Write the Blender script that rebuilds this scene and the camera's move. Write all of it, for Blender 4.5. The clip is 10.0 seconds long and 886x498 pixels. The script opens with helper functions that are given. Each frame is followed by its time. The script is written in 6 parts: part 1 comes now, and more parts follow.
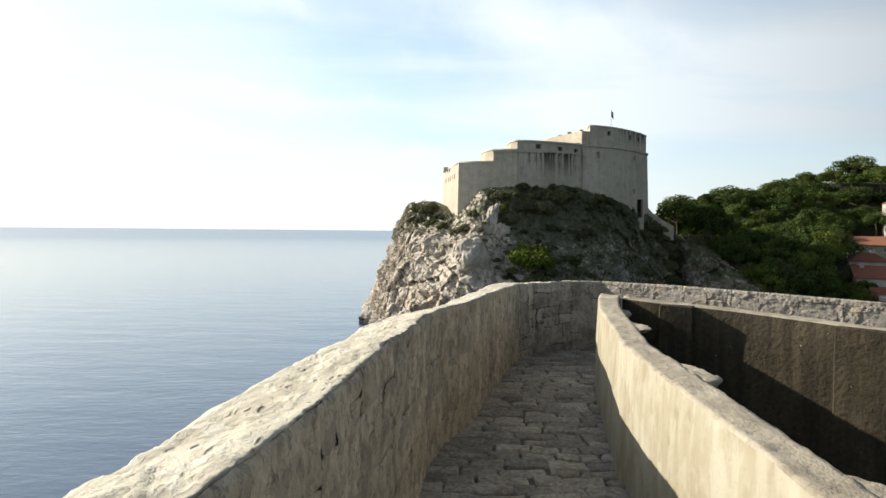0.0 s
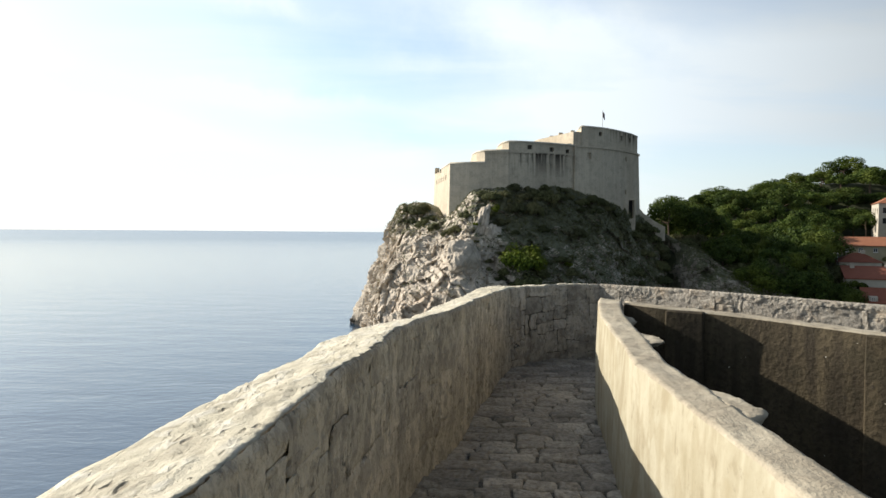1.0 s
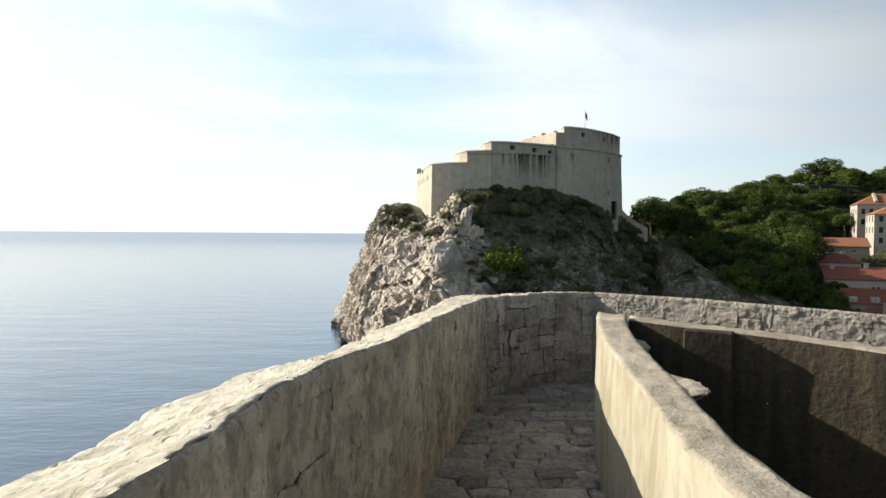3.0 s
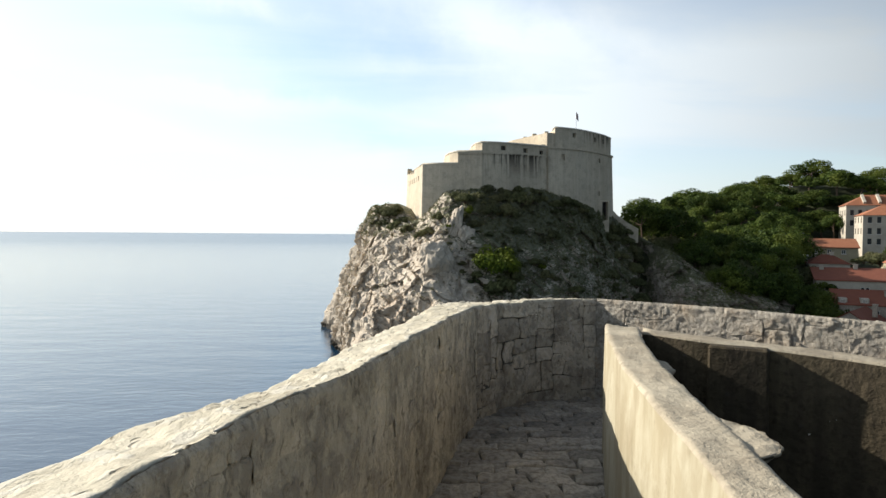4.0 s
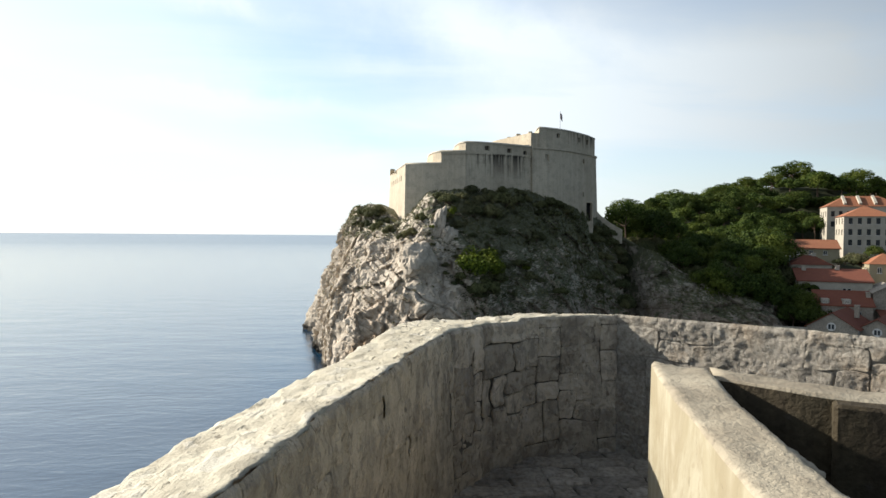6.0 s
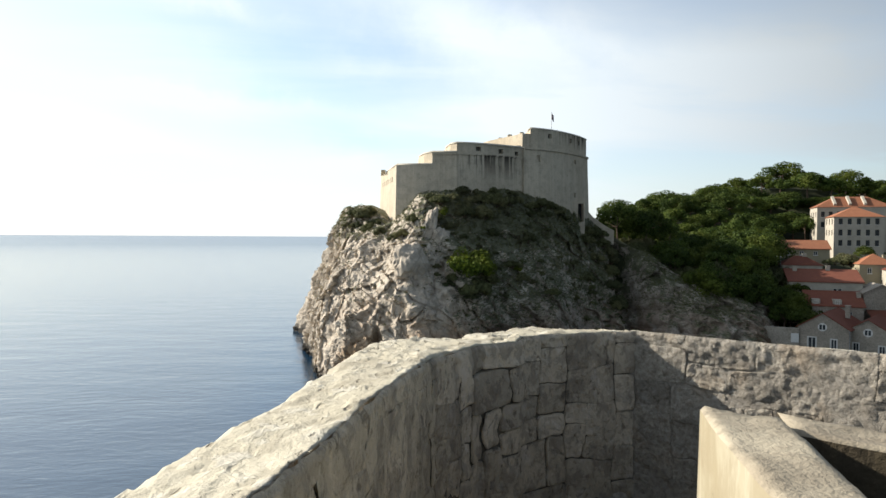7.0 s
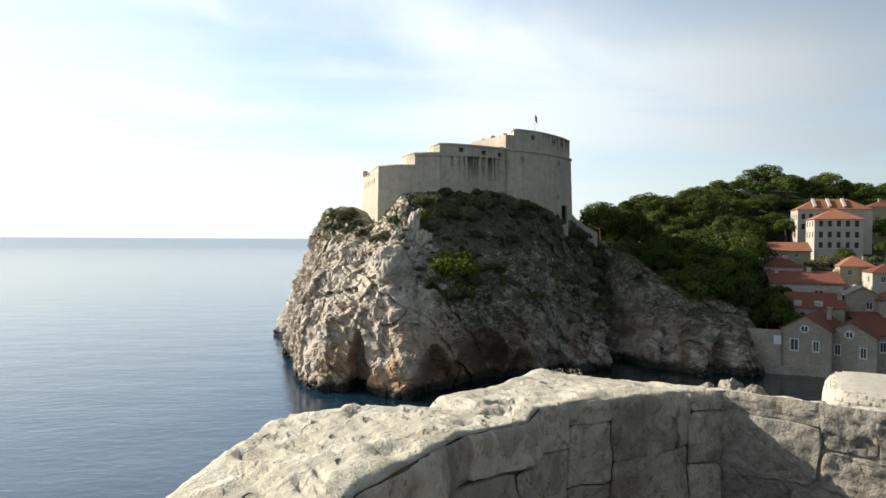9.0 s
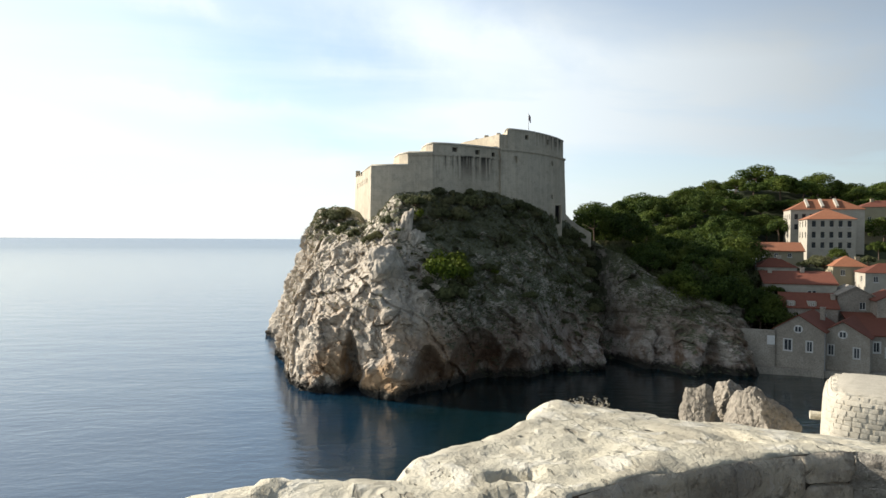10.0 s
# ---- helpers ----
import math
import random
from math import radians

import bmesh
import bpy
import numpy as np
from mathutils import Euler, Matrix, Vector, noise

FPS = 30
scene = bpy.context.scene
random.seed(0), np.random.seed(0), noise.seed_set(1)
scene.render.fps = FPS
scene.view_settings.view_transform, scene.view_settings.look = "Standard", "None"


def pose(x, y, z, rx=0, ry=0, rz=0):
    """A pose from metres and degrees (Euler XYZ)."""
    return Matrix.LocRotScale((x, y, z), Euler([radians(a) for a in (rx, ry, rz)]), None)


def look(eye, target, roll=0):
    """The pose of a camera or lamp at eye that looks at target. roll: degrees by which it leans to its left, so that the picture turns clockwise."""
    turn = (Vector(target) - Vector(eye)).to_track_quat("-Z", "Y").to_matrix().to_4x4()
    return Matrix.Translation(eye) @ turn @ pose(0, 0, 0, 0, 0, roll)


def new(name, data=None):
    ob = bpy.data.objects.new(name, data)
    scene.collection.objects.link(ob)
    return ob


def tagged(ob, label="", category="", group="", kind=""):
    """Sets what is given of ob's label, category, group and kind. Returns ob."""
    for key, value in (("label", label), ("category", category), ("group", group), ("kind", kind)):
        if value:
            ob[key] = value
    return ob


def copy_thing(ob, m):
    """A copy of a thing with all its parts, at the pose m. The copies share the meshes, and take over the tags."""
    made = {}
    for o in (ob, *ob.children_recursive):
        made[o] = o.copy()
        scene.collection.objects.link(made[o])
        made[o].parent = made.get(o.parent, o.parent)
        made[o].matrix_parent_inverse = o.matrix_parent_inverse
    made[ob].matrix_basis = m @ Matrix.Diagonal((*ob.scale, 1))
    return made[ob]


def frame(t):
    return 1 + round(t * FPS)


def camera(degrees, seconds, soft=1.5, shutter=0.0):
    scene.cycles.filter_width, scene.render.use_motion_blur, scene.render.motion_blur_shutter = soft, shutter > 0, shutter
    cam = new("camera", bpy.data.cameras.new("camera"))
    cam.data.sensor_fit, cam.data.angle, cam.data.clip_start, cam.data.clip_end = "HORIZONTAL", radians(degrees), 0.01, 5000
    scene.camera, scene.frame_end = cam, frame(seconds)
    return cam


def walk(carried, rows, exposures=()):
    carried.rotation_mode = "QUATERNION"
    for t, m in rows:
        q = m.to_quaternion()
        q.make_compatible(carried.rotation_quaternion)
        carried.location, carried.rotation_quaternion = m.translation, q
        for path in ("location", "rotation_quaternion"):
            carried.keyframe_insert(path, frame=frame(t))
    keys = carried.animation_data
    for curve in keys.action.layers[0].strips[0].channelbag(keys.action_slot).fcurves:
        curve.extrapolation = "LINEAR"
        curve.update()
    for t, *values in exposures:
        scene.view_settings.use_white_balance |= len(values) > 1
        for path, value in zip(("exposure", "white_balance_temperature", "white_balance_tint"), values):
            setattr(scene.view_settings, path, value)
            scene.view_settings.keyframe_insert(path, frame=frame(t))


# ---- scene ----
cam = camera(68.1, 10.0)
PATH = [
    (0, (0.099, 0.086, 24.934), (0.115, 2.085, 24.874), 0.6),
    (0.5, (0.131, 0.425, 24.914), (0.16, 2.424, 24.856), 0.5),
    (1, (0.189, 0.759, 24.906), (0.23, 2.758, 24.85), 0.5),
    (1.5, (0.252, 1.097, 24.902), (0.305, 3.096, 24.848), 0.4),
    (2, (0.297, 1.43, 24.892), (0.364, 3.429, 24.84), 0.4),
    (2.5, (0.366, 1.787, 24.878), (0.445, 3.785, 24.826), 0.4),
    (4, (0.514, 2.857, 24.858), (0.634, 4.852, 24.809), 0.5),
    (4.5, (0.558, 3.258, 24.844), (0.69, 5.253, 24.796), 0.4),
    (5, (0.619, 3.658, 24.825), (0.764, 5.652, 24.777), 0.4),
    (5.5, (0.677, 4.06, 24.806), (0.834, 6.053, 24.759), 0.5),
    (7, (0.85, 5.191, 24.793), (1.045, 7.181, 24.752), 0.4),
    (7.5, (0.926, 5.584, 24.782), (1.133, 7.573, 24.742), 0.4),
    (8, (0.967, 5.938, 24.775), (1.187, 7.925, 24.737), 0.4),
    (8.5, (1.021, 6.299, 24.768), (1.254, 8.285, 24.732), 0.5),
    (9, (1.077, 6.644, 24.771), (1.323, 8.629, 24.737), 0.4),
    (9.5, (1.13, 7.02, 24.755), (1.388, 9.003, 24.722), 0.4),
    (10, (1.208, 7.402, 24.723), (1.474, 9.384, 24.69), 0.4),
]
walk(cam, [(t, look(eye, target, roll)) for t, eye, target, roll in PATH], [(0, 0.62, 6330, 8.5), (10, 0.62, 6330, 8.5)])

# ---- world, sun ----
SUN_BEARING, SUN_HEIGHT = -60.5, 25.0      # clockwise from +y, and above the horizon
world = bpy.data.worlds.new("sky")
scene.world = world
world.use_nodes = True
wn, wl = world.node_tree.nodes, world.node_tree.links
wn.clear()
w_out, w_bg = wn.new("ShaderNodeOutputWorld"), wn.new("ShaderNodeBackground")
w_sky = wn.new("ShaderNodeTexSky")
w_sky.sky_type, w_sky.sun_disc = "NISHITA", False
w_sky.sun_elevation, w_sky.sun_rotation = radians(SUN_HEIGHT), radians(SUN_BEARING)
w_sky.air_density, w_sky.dust_density, w_sky.ozone_density = 1.0, 0.8, 1.6
w_bg.inputs["Strength"].default_value = 0.127
w_co, w_sep = wn.new("ShaderNodeTexCoord"), wn.new("ShaderNodeSeparateXYZ")
wl.new(w_co.outputs["Generated"], w_sep.inputs[0])


def w_math(op, a, b):
    n = wn.new("ShaderNodeMath")
    n.operation = op
    for k, v in enumerate((a, b)):
        if isinstance(v, (int, float)):
            n.inputs[k].default_value = v
        else:
            wl.new(v, n.inputs[k])
    return n.outputs[0]


# thin high cloud, drawn out in long streaks on a flat layer
w_h = w_math("ADD", w_math("MAXIMUM", w_sep.outputs["Z"], 0.0), 0.14)
w_comb = wn.new("ShaderNodeCombineXYZ")
wl.new(w_math("DIVIDE", w_sep.outputs["X"], w_h), w_comb.inputs[0])
wl.new(w_math("DIVIDE", w_sep.outputs["Y"], w_h), w_comb.inputs[1])
w_map = wn.new("ShaderNodeMapping")
w_map.inputs["Rotation"].default_value = (0, 0, radians(-14))
w_map.inputs["Scale"].default_value = (0.55, 1.0, 1.0)
wl.new(w_comb.outputs[0], w_map.inputs["Vector"])
w_noise = wn.new("ShaderNodeTexNoise")
w_noise.inputs["Scale"].default_value, w_noise.inputs["Detail"].default_value = 1.1, 7.0
w_noise.inputs["Roughness"].default_value, w_noise.inputs["Distortion"].default_value = 0.52, 0.6
wl.new(w_map.outputs[0], w_noise.inputs["Vector"])
w_ramp = wn.new("ShaderNodeMapRange")
w_ramp.interpolation_type = "SMOOTHSTEP"
for k, v in (("From Min", 0.38), ("From Max", 0.68), ("To Min", 0.52), ("To Max", 0.88)):
    w_ramp.inputs[k].default_value = v
wl.new(w_noise.outputs["Fac"], w_ramp.inputs["Value"])
w_grey = wn.new("ShaderNodeRGBToBW")
wl.new(w_sky.outputs[0], w_grey.inputs[0])
w_cloud = wn.new("ShaderNodeVectorMath")
w_cloud.operation = "SCALE"
w_cloud.inputs[0].default_value = (0.94, 1.0, 1.033)
w_glow = w_math("MULTIPLY", w_grey.outputs[0], w_math("ADD", w_math("MULTIPLY", w_grey.outputs[0], 0.35), 0.9))
w_side = w_math("ADD", w_math("MULTIPLY", w_sep.outputs["X"], math.sin(radians(SUN_BEARING))), w_math("MULTIPLY", w_sep.outputs["Y"], math.cos(radians(SUN_BEARING))))
w_away = wn.new("ShaderNodeMapRange")
w_away.interpolation_type = "SMOOTHSTEP"
for k, v in (("From Min", -0.6), ("From Max", 0.42), ("To Min", 0.26), ("To Max", 1.0)):
    w_away.inputs[k].default_value = v
wl.new(w_side, w_away.inputs["Value"])
wl.new(w_math("MULTIPLY", w_math("MINIMUM", w_math("ADD", w_glow, 0.6), 5.5), w_away.outputs[0]), w_cloud.inputs["Scale"])
# the haze thickens towards the horizon
w_haze = wn.new("ShaderNodeMapRange")
w_haze.interpolation_type = "SMOOTHSTEP"
for k, v in (("From Min", 0.0), ("From Max", 0.24), ("To Min", 0.8), ("To Max", 0.0)):
    w_haze.inputs[k].default_value = v
wl.new(w_sep.outputs["Z"], w_haze.inputs["Value"])
# single long clouds and the gaps between them: bearing, height, half lengths (degrees), weight
w_az = w_math("MULTIPLY", w_math("ARCTAN2", w_sep.outputs["X"], w_sep.outputs["Y"]), 180 / math.pi)
w_el = w_math("MULTIPLY", w_math("ARCSINE", w_sep.outputs["Z"], 0.0), 180 / math.pi)
w_fray = wn.new("ShaderNodeTexNoise")
w_fray.inputs["Scale"].default_value, w_fray.inputs["Detail"].default_value, w_fray.inputs["Roughness"].default_value = 7.0, 5.0, 0.6
wl.new(w_co.outputs["Generated"], w_fray.inputs["Vector"])
w_off = w_math("SUBTRACT", w_fray.outputs["Fac"], 0.5)
w_el = w_math("ADD", w_el, w_math("MULTIPLY", w_off, 3.2))
w_az = w_math("ADD", w_az, w_math("MULTIPLY", w_off, 16.0))
w_extra = 0.0
for az, el, da, de, lean, weight in ((-20, 10.8, 14, 0.9, -0.035, 0.55), (-14, 5.2, 16, 1.7, 0.0, 0.45), (-25, 7.9, 11, 1.0, 0.0, -0.5), (-7, 14.6, 8, 3.6, -0.1, -0.36), (-15, 18.5, 7, 1.0, -0.25, 0.35),
                                     (8, 17.5, 10, 3.0, -0.22, 0.4), (16, 12.0, 9, 3.5, 0.0, 0.3), (-3, 8.2, 6, 1.0, -0.1, -0.25), (34, 14, 8, 5, 0.0, 0.25)):
    u = w_math("DIVIDE", w_math("SUBTRACT", w_az, az), da)
    v = w_math("DIVIDE", w_math("SUBTRACT", w_el, w_math("ADD", w_math("MULTIPLY", w_math("SUBTRACT", w_az, az), lean), el)), de)
    bell = w_math("POWER", math.e, w_math("MULTIPLY", w_math("ADD", w_math("MULTIPLY", u, u), w_math("MULTIPLY", v, v)), -1.0))
    w_extra = w_math("ADD", w_math("MULTIPLY", bell, weight), w_extra)
w_cover = w_math("MINIMUM", w_math("MAXIMUM", w_math("MAXIMUM", w_math("ADD", w_ramp.outputs[0], w_extra), 0.3), w_haze.outputs[0]), 0.97)
w_mix = wn.new("ShaderNodeMix")
w_mix.data_type = "RGBA"
wl.new(w_cover, w_mix.inputs["Factor"])
wl.new(w_sky.outputs[0], w_mix.inputs["A"])
wl.new(w_cloud.outputs[0], w_mix.inputs["B"])
wl.new(w_mix.outputs["Result"], w_bg.inputs["Color"])
wl.new(w_bg.outputs[0], w_out.inputs["Surface"])

sun = new("sun", bpy.data.lights.new("sun", "SUN"))
sun.data.energy, sun.data.angle, sun.data.color = 5.0, radians(0.6), (1.0, 0.915, 0.8)
sb, se = radians(SUN_BEARING), radians(SUN_HEIGHT)
sun.matrix_world = look((math.sin(sb) * math.cos(se) * 50, math.cos(sb) * math.cos(se) * 50, 25 + math.sin(se) * 50), (0, 0, 25))


# ---- materials ----
class Net:
    """Short ways to build a node material."""

    def __init__(self, name):
        self.mat = bpy.data.materials.new(name)
        self.mat.use_nodes = True
        self.n, self.l = self.mat.node_tree.nodes, self.mat.node_tree.links
        self.bsdf = self.n["Principled BSDF"]
        self.pos = self.n.new("ShaderNodeNewGeometry").outputs["Position"]

    def put(self, value, socket):
        if isinstance(value, bpy.types.NodeSocket):
            self.l.new(value, socket)
        else:
            socket.default_value = value

    def mapped(self, scale, turn=(0, 0, 0)):
        m = self.n.new("ShaderNodeMapping")
        m.inputs["Scale"].default_value = scale
        m.inputs["Rotation"].default_value = [radians(a) for a in turn]
        self.l.new(self.pos, m.inputs["Vector"])
        return m.outputs[0]

    def noise(self, scale, detail=5.0, rough=0.55, vector=None, distort=0.0):
        t = self.n.new("ShaderNodeTexNoise")
        self.l.new(vector or self.pos, t.inputs["Vector"])
        t.inputs["Scale"].default_value, t.inputs["Detail"].default_value = scale, detail
        t.inputs["Roughness"].default_value, t.inputs["Distortion"].default_value = rough, distort
        return t.outputs["Fac"]

    def cells(self, scale, feature="F1", vector=None):
        t = self.n.new("ShaderNodeTexVoronoi")
        t.feature = feature
        self.l.new(vector or self.pos, t.inputs["Vector"])
        t.inputs["Scale"].default_value = scale
        return t.outputs["Distance"]

    def span(self, value, lo, hi, a=0.0, b=1.0):
        m = self.n.new("ShaderNodeMapRange")
        self.put(value, m.inputs["Value"])
        for k, v in (("From Min", lo), ("From Max", hi), ("To Min", a), ("To Max", b)):
            m.inputs[k].default_value = v
        return m.outputs[0]

    def mix(self, fac, a, b, blend="MIX"):
        m = self.n.new("ShaderNodeMix")
        m.data_type, m.blend_type = "RGBA", blend
        self.put(fac, m.inputs["Factor"])
        self.put((*a, 1.0) if isinstance(a, tuple) else a, m.inputs["A"])
        self.put((*b, 1.0) if isinstance(b, tuple) else b, m.inputs["B"])
        return m.outputs["Result"]

    def maths(self, op, a, b=0.0):
        m = self.n.new("ShaderNodeMath")
        m.operation = op
        self.put(a, m.inputs[0])
        self.put(b, m.inputs[1])
        return m.outputs[0]

    def part_of(self, axis):
        s = self.n.new("ShaderNodeSeparateXYZ")
        self.l.new(self.pos, s.inputs[0])
        return s.outputs[axis]

    def facing_up(self):
        g, s = self.n.new("ShaderNodeNewGeometry"), self.n.new("ShaderNodeSeparateXYZ")
        self.l.new(g.outputs["Normal"], s.inputs[0])
        return s.outputs["Z"]

    def chance(self):
        return self.n.new("ShaderNodeObjectInfo").outputs["Random"]

    def island(self):
        return self.n.new("ShaderNodeNewGeometry").outputs["Random Per Island"]

    def bump(self, height, distance, strength=1.0):
        b = self.n.new("ShaderNodeBump")
        b.inputs["Strength"].default_value, b.inputs["Distance"].default_value = strength, distance
        self.l.new(height, b.inputs["Height"])
        if self.bsdf.inputs["Normal"].links:
            self.l.new(self.bsdf.inputs["Normal"].links[0].from_socket, b.inputs["Normal"])
        self.l.new(b.outputs[0], self.bsdf.inputs["Normal"])

    def done(self, colour, rough=0.85, spec=0.3, metal=0.0):
        self.put((*colour, 1.0) if isinstance(colour, tuple) else colour, self.bsdf.inputs["Base Color"])
        self.put(rough, self.bsdf.inputs["Roughness"])
        self.bsdf.inputs["Specular IOR Level"].default_value = spec
        self.bsdf.inputs["Metallic"].default_value = metal
        return self.mat


def stone_mat(name, pale, mid, dark, size=1.0, relief=0.012, streak=0.0, vary=0.25, ochre=0.0):
    """Weathered limestone: two scales of colour, dark pits, runs of dirt, grain."""
    k = Net(name)
    big, fine, pit = k.noise(0.9 / size, 4), k.noise(9 / size, 6, 0.65), k.noise(38 / size, 3, 0.6)
    c = k.mix(k.span(big, 0.35, 0.65), mid, pale)
    c = k.mix(k.span(fine, 0.42, 0.7, 0.0, 0.75), c, dark)
    c = k.mix(k.span(fine, 0.25, 0.4, 0.6, 0.0), c, pale)
    if streak:
        runs = k.noise(1.0, 5, 0.6, k.mapped((6 / size, 6 / size, 0.35 / size)))
        c = k.mix(k.span(runs, 0.5, 0.66, 0.0, streak), c, dark)
    if ochre:
        c = k.mix(k.span(k.noise(0.6 / size, 5, 0.6), 0.52, 0.68, 0.0, ochre), c, (0.42, 0.25, 0.1))
    if vary:
        c = k.mix(1.0, c, k.mix(k.chance(), (1 - vary, 1 - vary, 1 - vary), (1 + vary * 0.5, 1 + vary * 0.45, 1 + vary * 0.4)), "MULTIPLY")
    k.bump(fine, relief, 0.8)
    k.bump(pit, relief * 0.3, 0.6)
    return k.done(c, k.span(fine, 0.3, 0.7, 0.75, 0.95), 0.25)


def wall_mat(name, tint, pale, vary=0.15):
    """Limestone blocks smeared with old lime mortar: patches, drips, pits and broken cracks."""
    k = Net(name)
    patch, smear = k.noise(8.5, 7, 0.7, k.mapped((1.2, 1.2, 0.9)), 0.25), k.noise(1.6, 5, 0.6)
    fine, pit = k.noise(26, 6, 0.68), k.noise(85, 3, 0.6)
    c = k.mix(k.span(smear, 0.36, 0.64), (0.32, 0.285, 0.22), (0.42, 0.38, 0.3))
    c = k.mix(k.span(patch, 0.5, 0.56, 0.0, 0.6), c, (0.2, 0.18, 0.15))
    c = k.mix(k.span(patch, 0.38, 0.44, 0.6, 0.0), c, pale)
    grime = k.noise(3.2, 6, 0.7, k.mapped((1.0, 1.0, 0.55)), 0.8)
    c = k.mix(k.span(grime, 0.52, 0.66, 0.0, 0.55), c, (0.15, 0.135, 0.115))
    scuff = k.noise(1.0, 4, 0.6, k.mapped((17, 17, 10), (18, 10, 0)), 1.2)
    c = k.mix(k.span(scuff, 0.6, 0.68, 0.0, 0.7), c, (0.11, 0.096, 0.075))
    drips = k.noise(1.0, 4, 0.6, k.mapped((8, 8, 2.4)))
    c = k.mix(k.span(drips, 0.58, 0.72, 0.0, 0.16), c, (0.15, 0.13, 0.1))
    bent = k.n.new("ShaderNodeVectorMath")
    bent.operation = "ADD"
    wob = k.n.new("ShaderNodeTexNoise")
    wob.inputs["Scale"].default_value = 3.0
    k.l.new(k.pos, wob.inputs["Vector"])
    k.l.new(k.mapped((1.0, 1.0, 0.62)), bent.inputs[0])
    k.l.new(wob.outputs["Color"], bent.inputs[1])
    crack = k.maths("MULTIPLY", k.span(k.cells(2.6, "DISTANCE_TO_EDGE", bent.outputs[0]), 0.0, 0.022, 1.0, 0.0), k.span(k.noise(2.3, 3), 0.56, 0.68, 0.0, 0.22))
    c = k.mix(crack, c, (0.06, 0.05, 0.04))
    c = k.mix(k.span(fine, 0.57, 0.7, 0.0, 0.7), c, (0.13, 0.11, 0.085))
    c = k.mix(1.0, c, k.mix(k.chance(), tuple((1 - vary) * q for q in tint), tuple((1 + vary) * q for q in tint)), "MULTIPLY")
    k.bump(patch, 0.03, 0.8)
    k.bump(k.span(scuff, 0.5, 0.7, 1.0, 0.0), 0.008, 0.8)
    k.bump(fine, 0.02, 0.9)
    k.bump(pit, 0.004, 0.6)
    k.bump(k.maths("SUBTRACT", 1.0, crack), 0.012, 0.8)
    return k.done(c, 0.92, 0.2)


M_WALL, M_TURN = wall_mat("parapet limestone", (1.4, 1.355, 1.315), (0.46, 0.415, 0.33)), wall_mat("grey parapet limestone", (1.27, 1.21, 1.18), (0.46, 0.425, 0.37), 0.27)
M_RUBBLE = stone_mat("pale rubble", (0.45, 0.41, 0.345), (0.36, 0.325, 0.27), (0.17, 0.148, 0.12), 0.2, 0.035, vary=0.16, ochre=0.22)
M_LIME = stone_mat("pale lime mortar", (0.4, 0.365, 0.31), (0.3, 0.27, 0.225), (0.14, 0.12, 0.1), 0.2, 0.012, vary=0)
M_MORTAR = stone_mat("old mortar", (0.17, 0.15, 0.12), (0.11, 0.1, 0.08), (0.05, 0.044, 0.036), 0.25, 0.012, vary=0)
def coping():
    """Bleached lime crust with flakes, pits and grey lichen."""
    k = Net("bleached coping")
    big, mid, fine, pit = k.noise(1.3, 4), k.noise(7, 5, 0.6, k.mapped((1.0, 0.6, 1.0), (0, 0, -12))), k.noise(34, 6, 0.68), k.noise(110, 3)
    flake = k.cells(15, "F1", k.mapped((1.0, 0.4, 1.0), (0, 0, -14)))
    groove = k.noise(1.0, 4, 0.6, k.mapped((30, 9, 10), (0, 0, -20)), 0.4)
    c = k.mix(k.span(big, 0.35, 0.65), (0.475, 0.43, 0.325), (0.56, 0.51, 0.395))
    c = k.mix(k.span(mid, 0.5, 0.58, 0.0, 0.6), c, (0.34, 0.3, 0.225))
    c = k.mix(k.span(mid, 0.34, 0.42, 0.5, 0.0), c, (0.58, 0.545, 0.46))
    chip = k.noise(11, 3, 0.55, k.mapped((1.0, 0.7, 1.0), (0, 0, -25)), 0.5)
    c = k.mix(k.span(chip, 0.55, 0.6, 0.0, 0.6), c, (0.6, 0.565, 0.48))
    c = k.mix(k.span(fine, 0.56, 0.72, 0.0, 0.6), c, (0.22, 0.19, 0.14))
    hole = k.maths("MULTIPLY", k.span(flake, 0.1, 0.22, 1.0, 0.0), k.span(k.noise(5, 2), 0.5, 0.56))
    hole = k.maths("MAXIMUM", hole, k.span(groove, 0.64, 0.71, 0.0, 0.9))
    c = k.mix(k.maths("MULTIPLY", hole, 0.62), c, (0.17, 0.145, 0.105))
    k.bump(mid, 0.009, 0.7)
    k.bump(k.span(chip, 0.5, 0.62), 0.006, 0.7)
    k.bump(k.maths("SUBTRACT", 1.0, hole), 0.016, 1.0)
    k.bump(fine, 0.012, 0.8)
    k.bump(pit, 0.004, 0.6)
    return k.done(c, 0.92, 0.2)


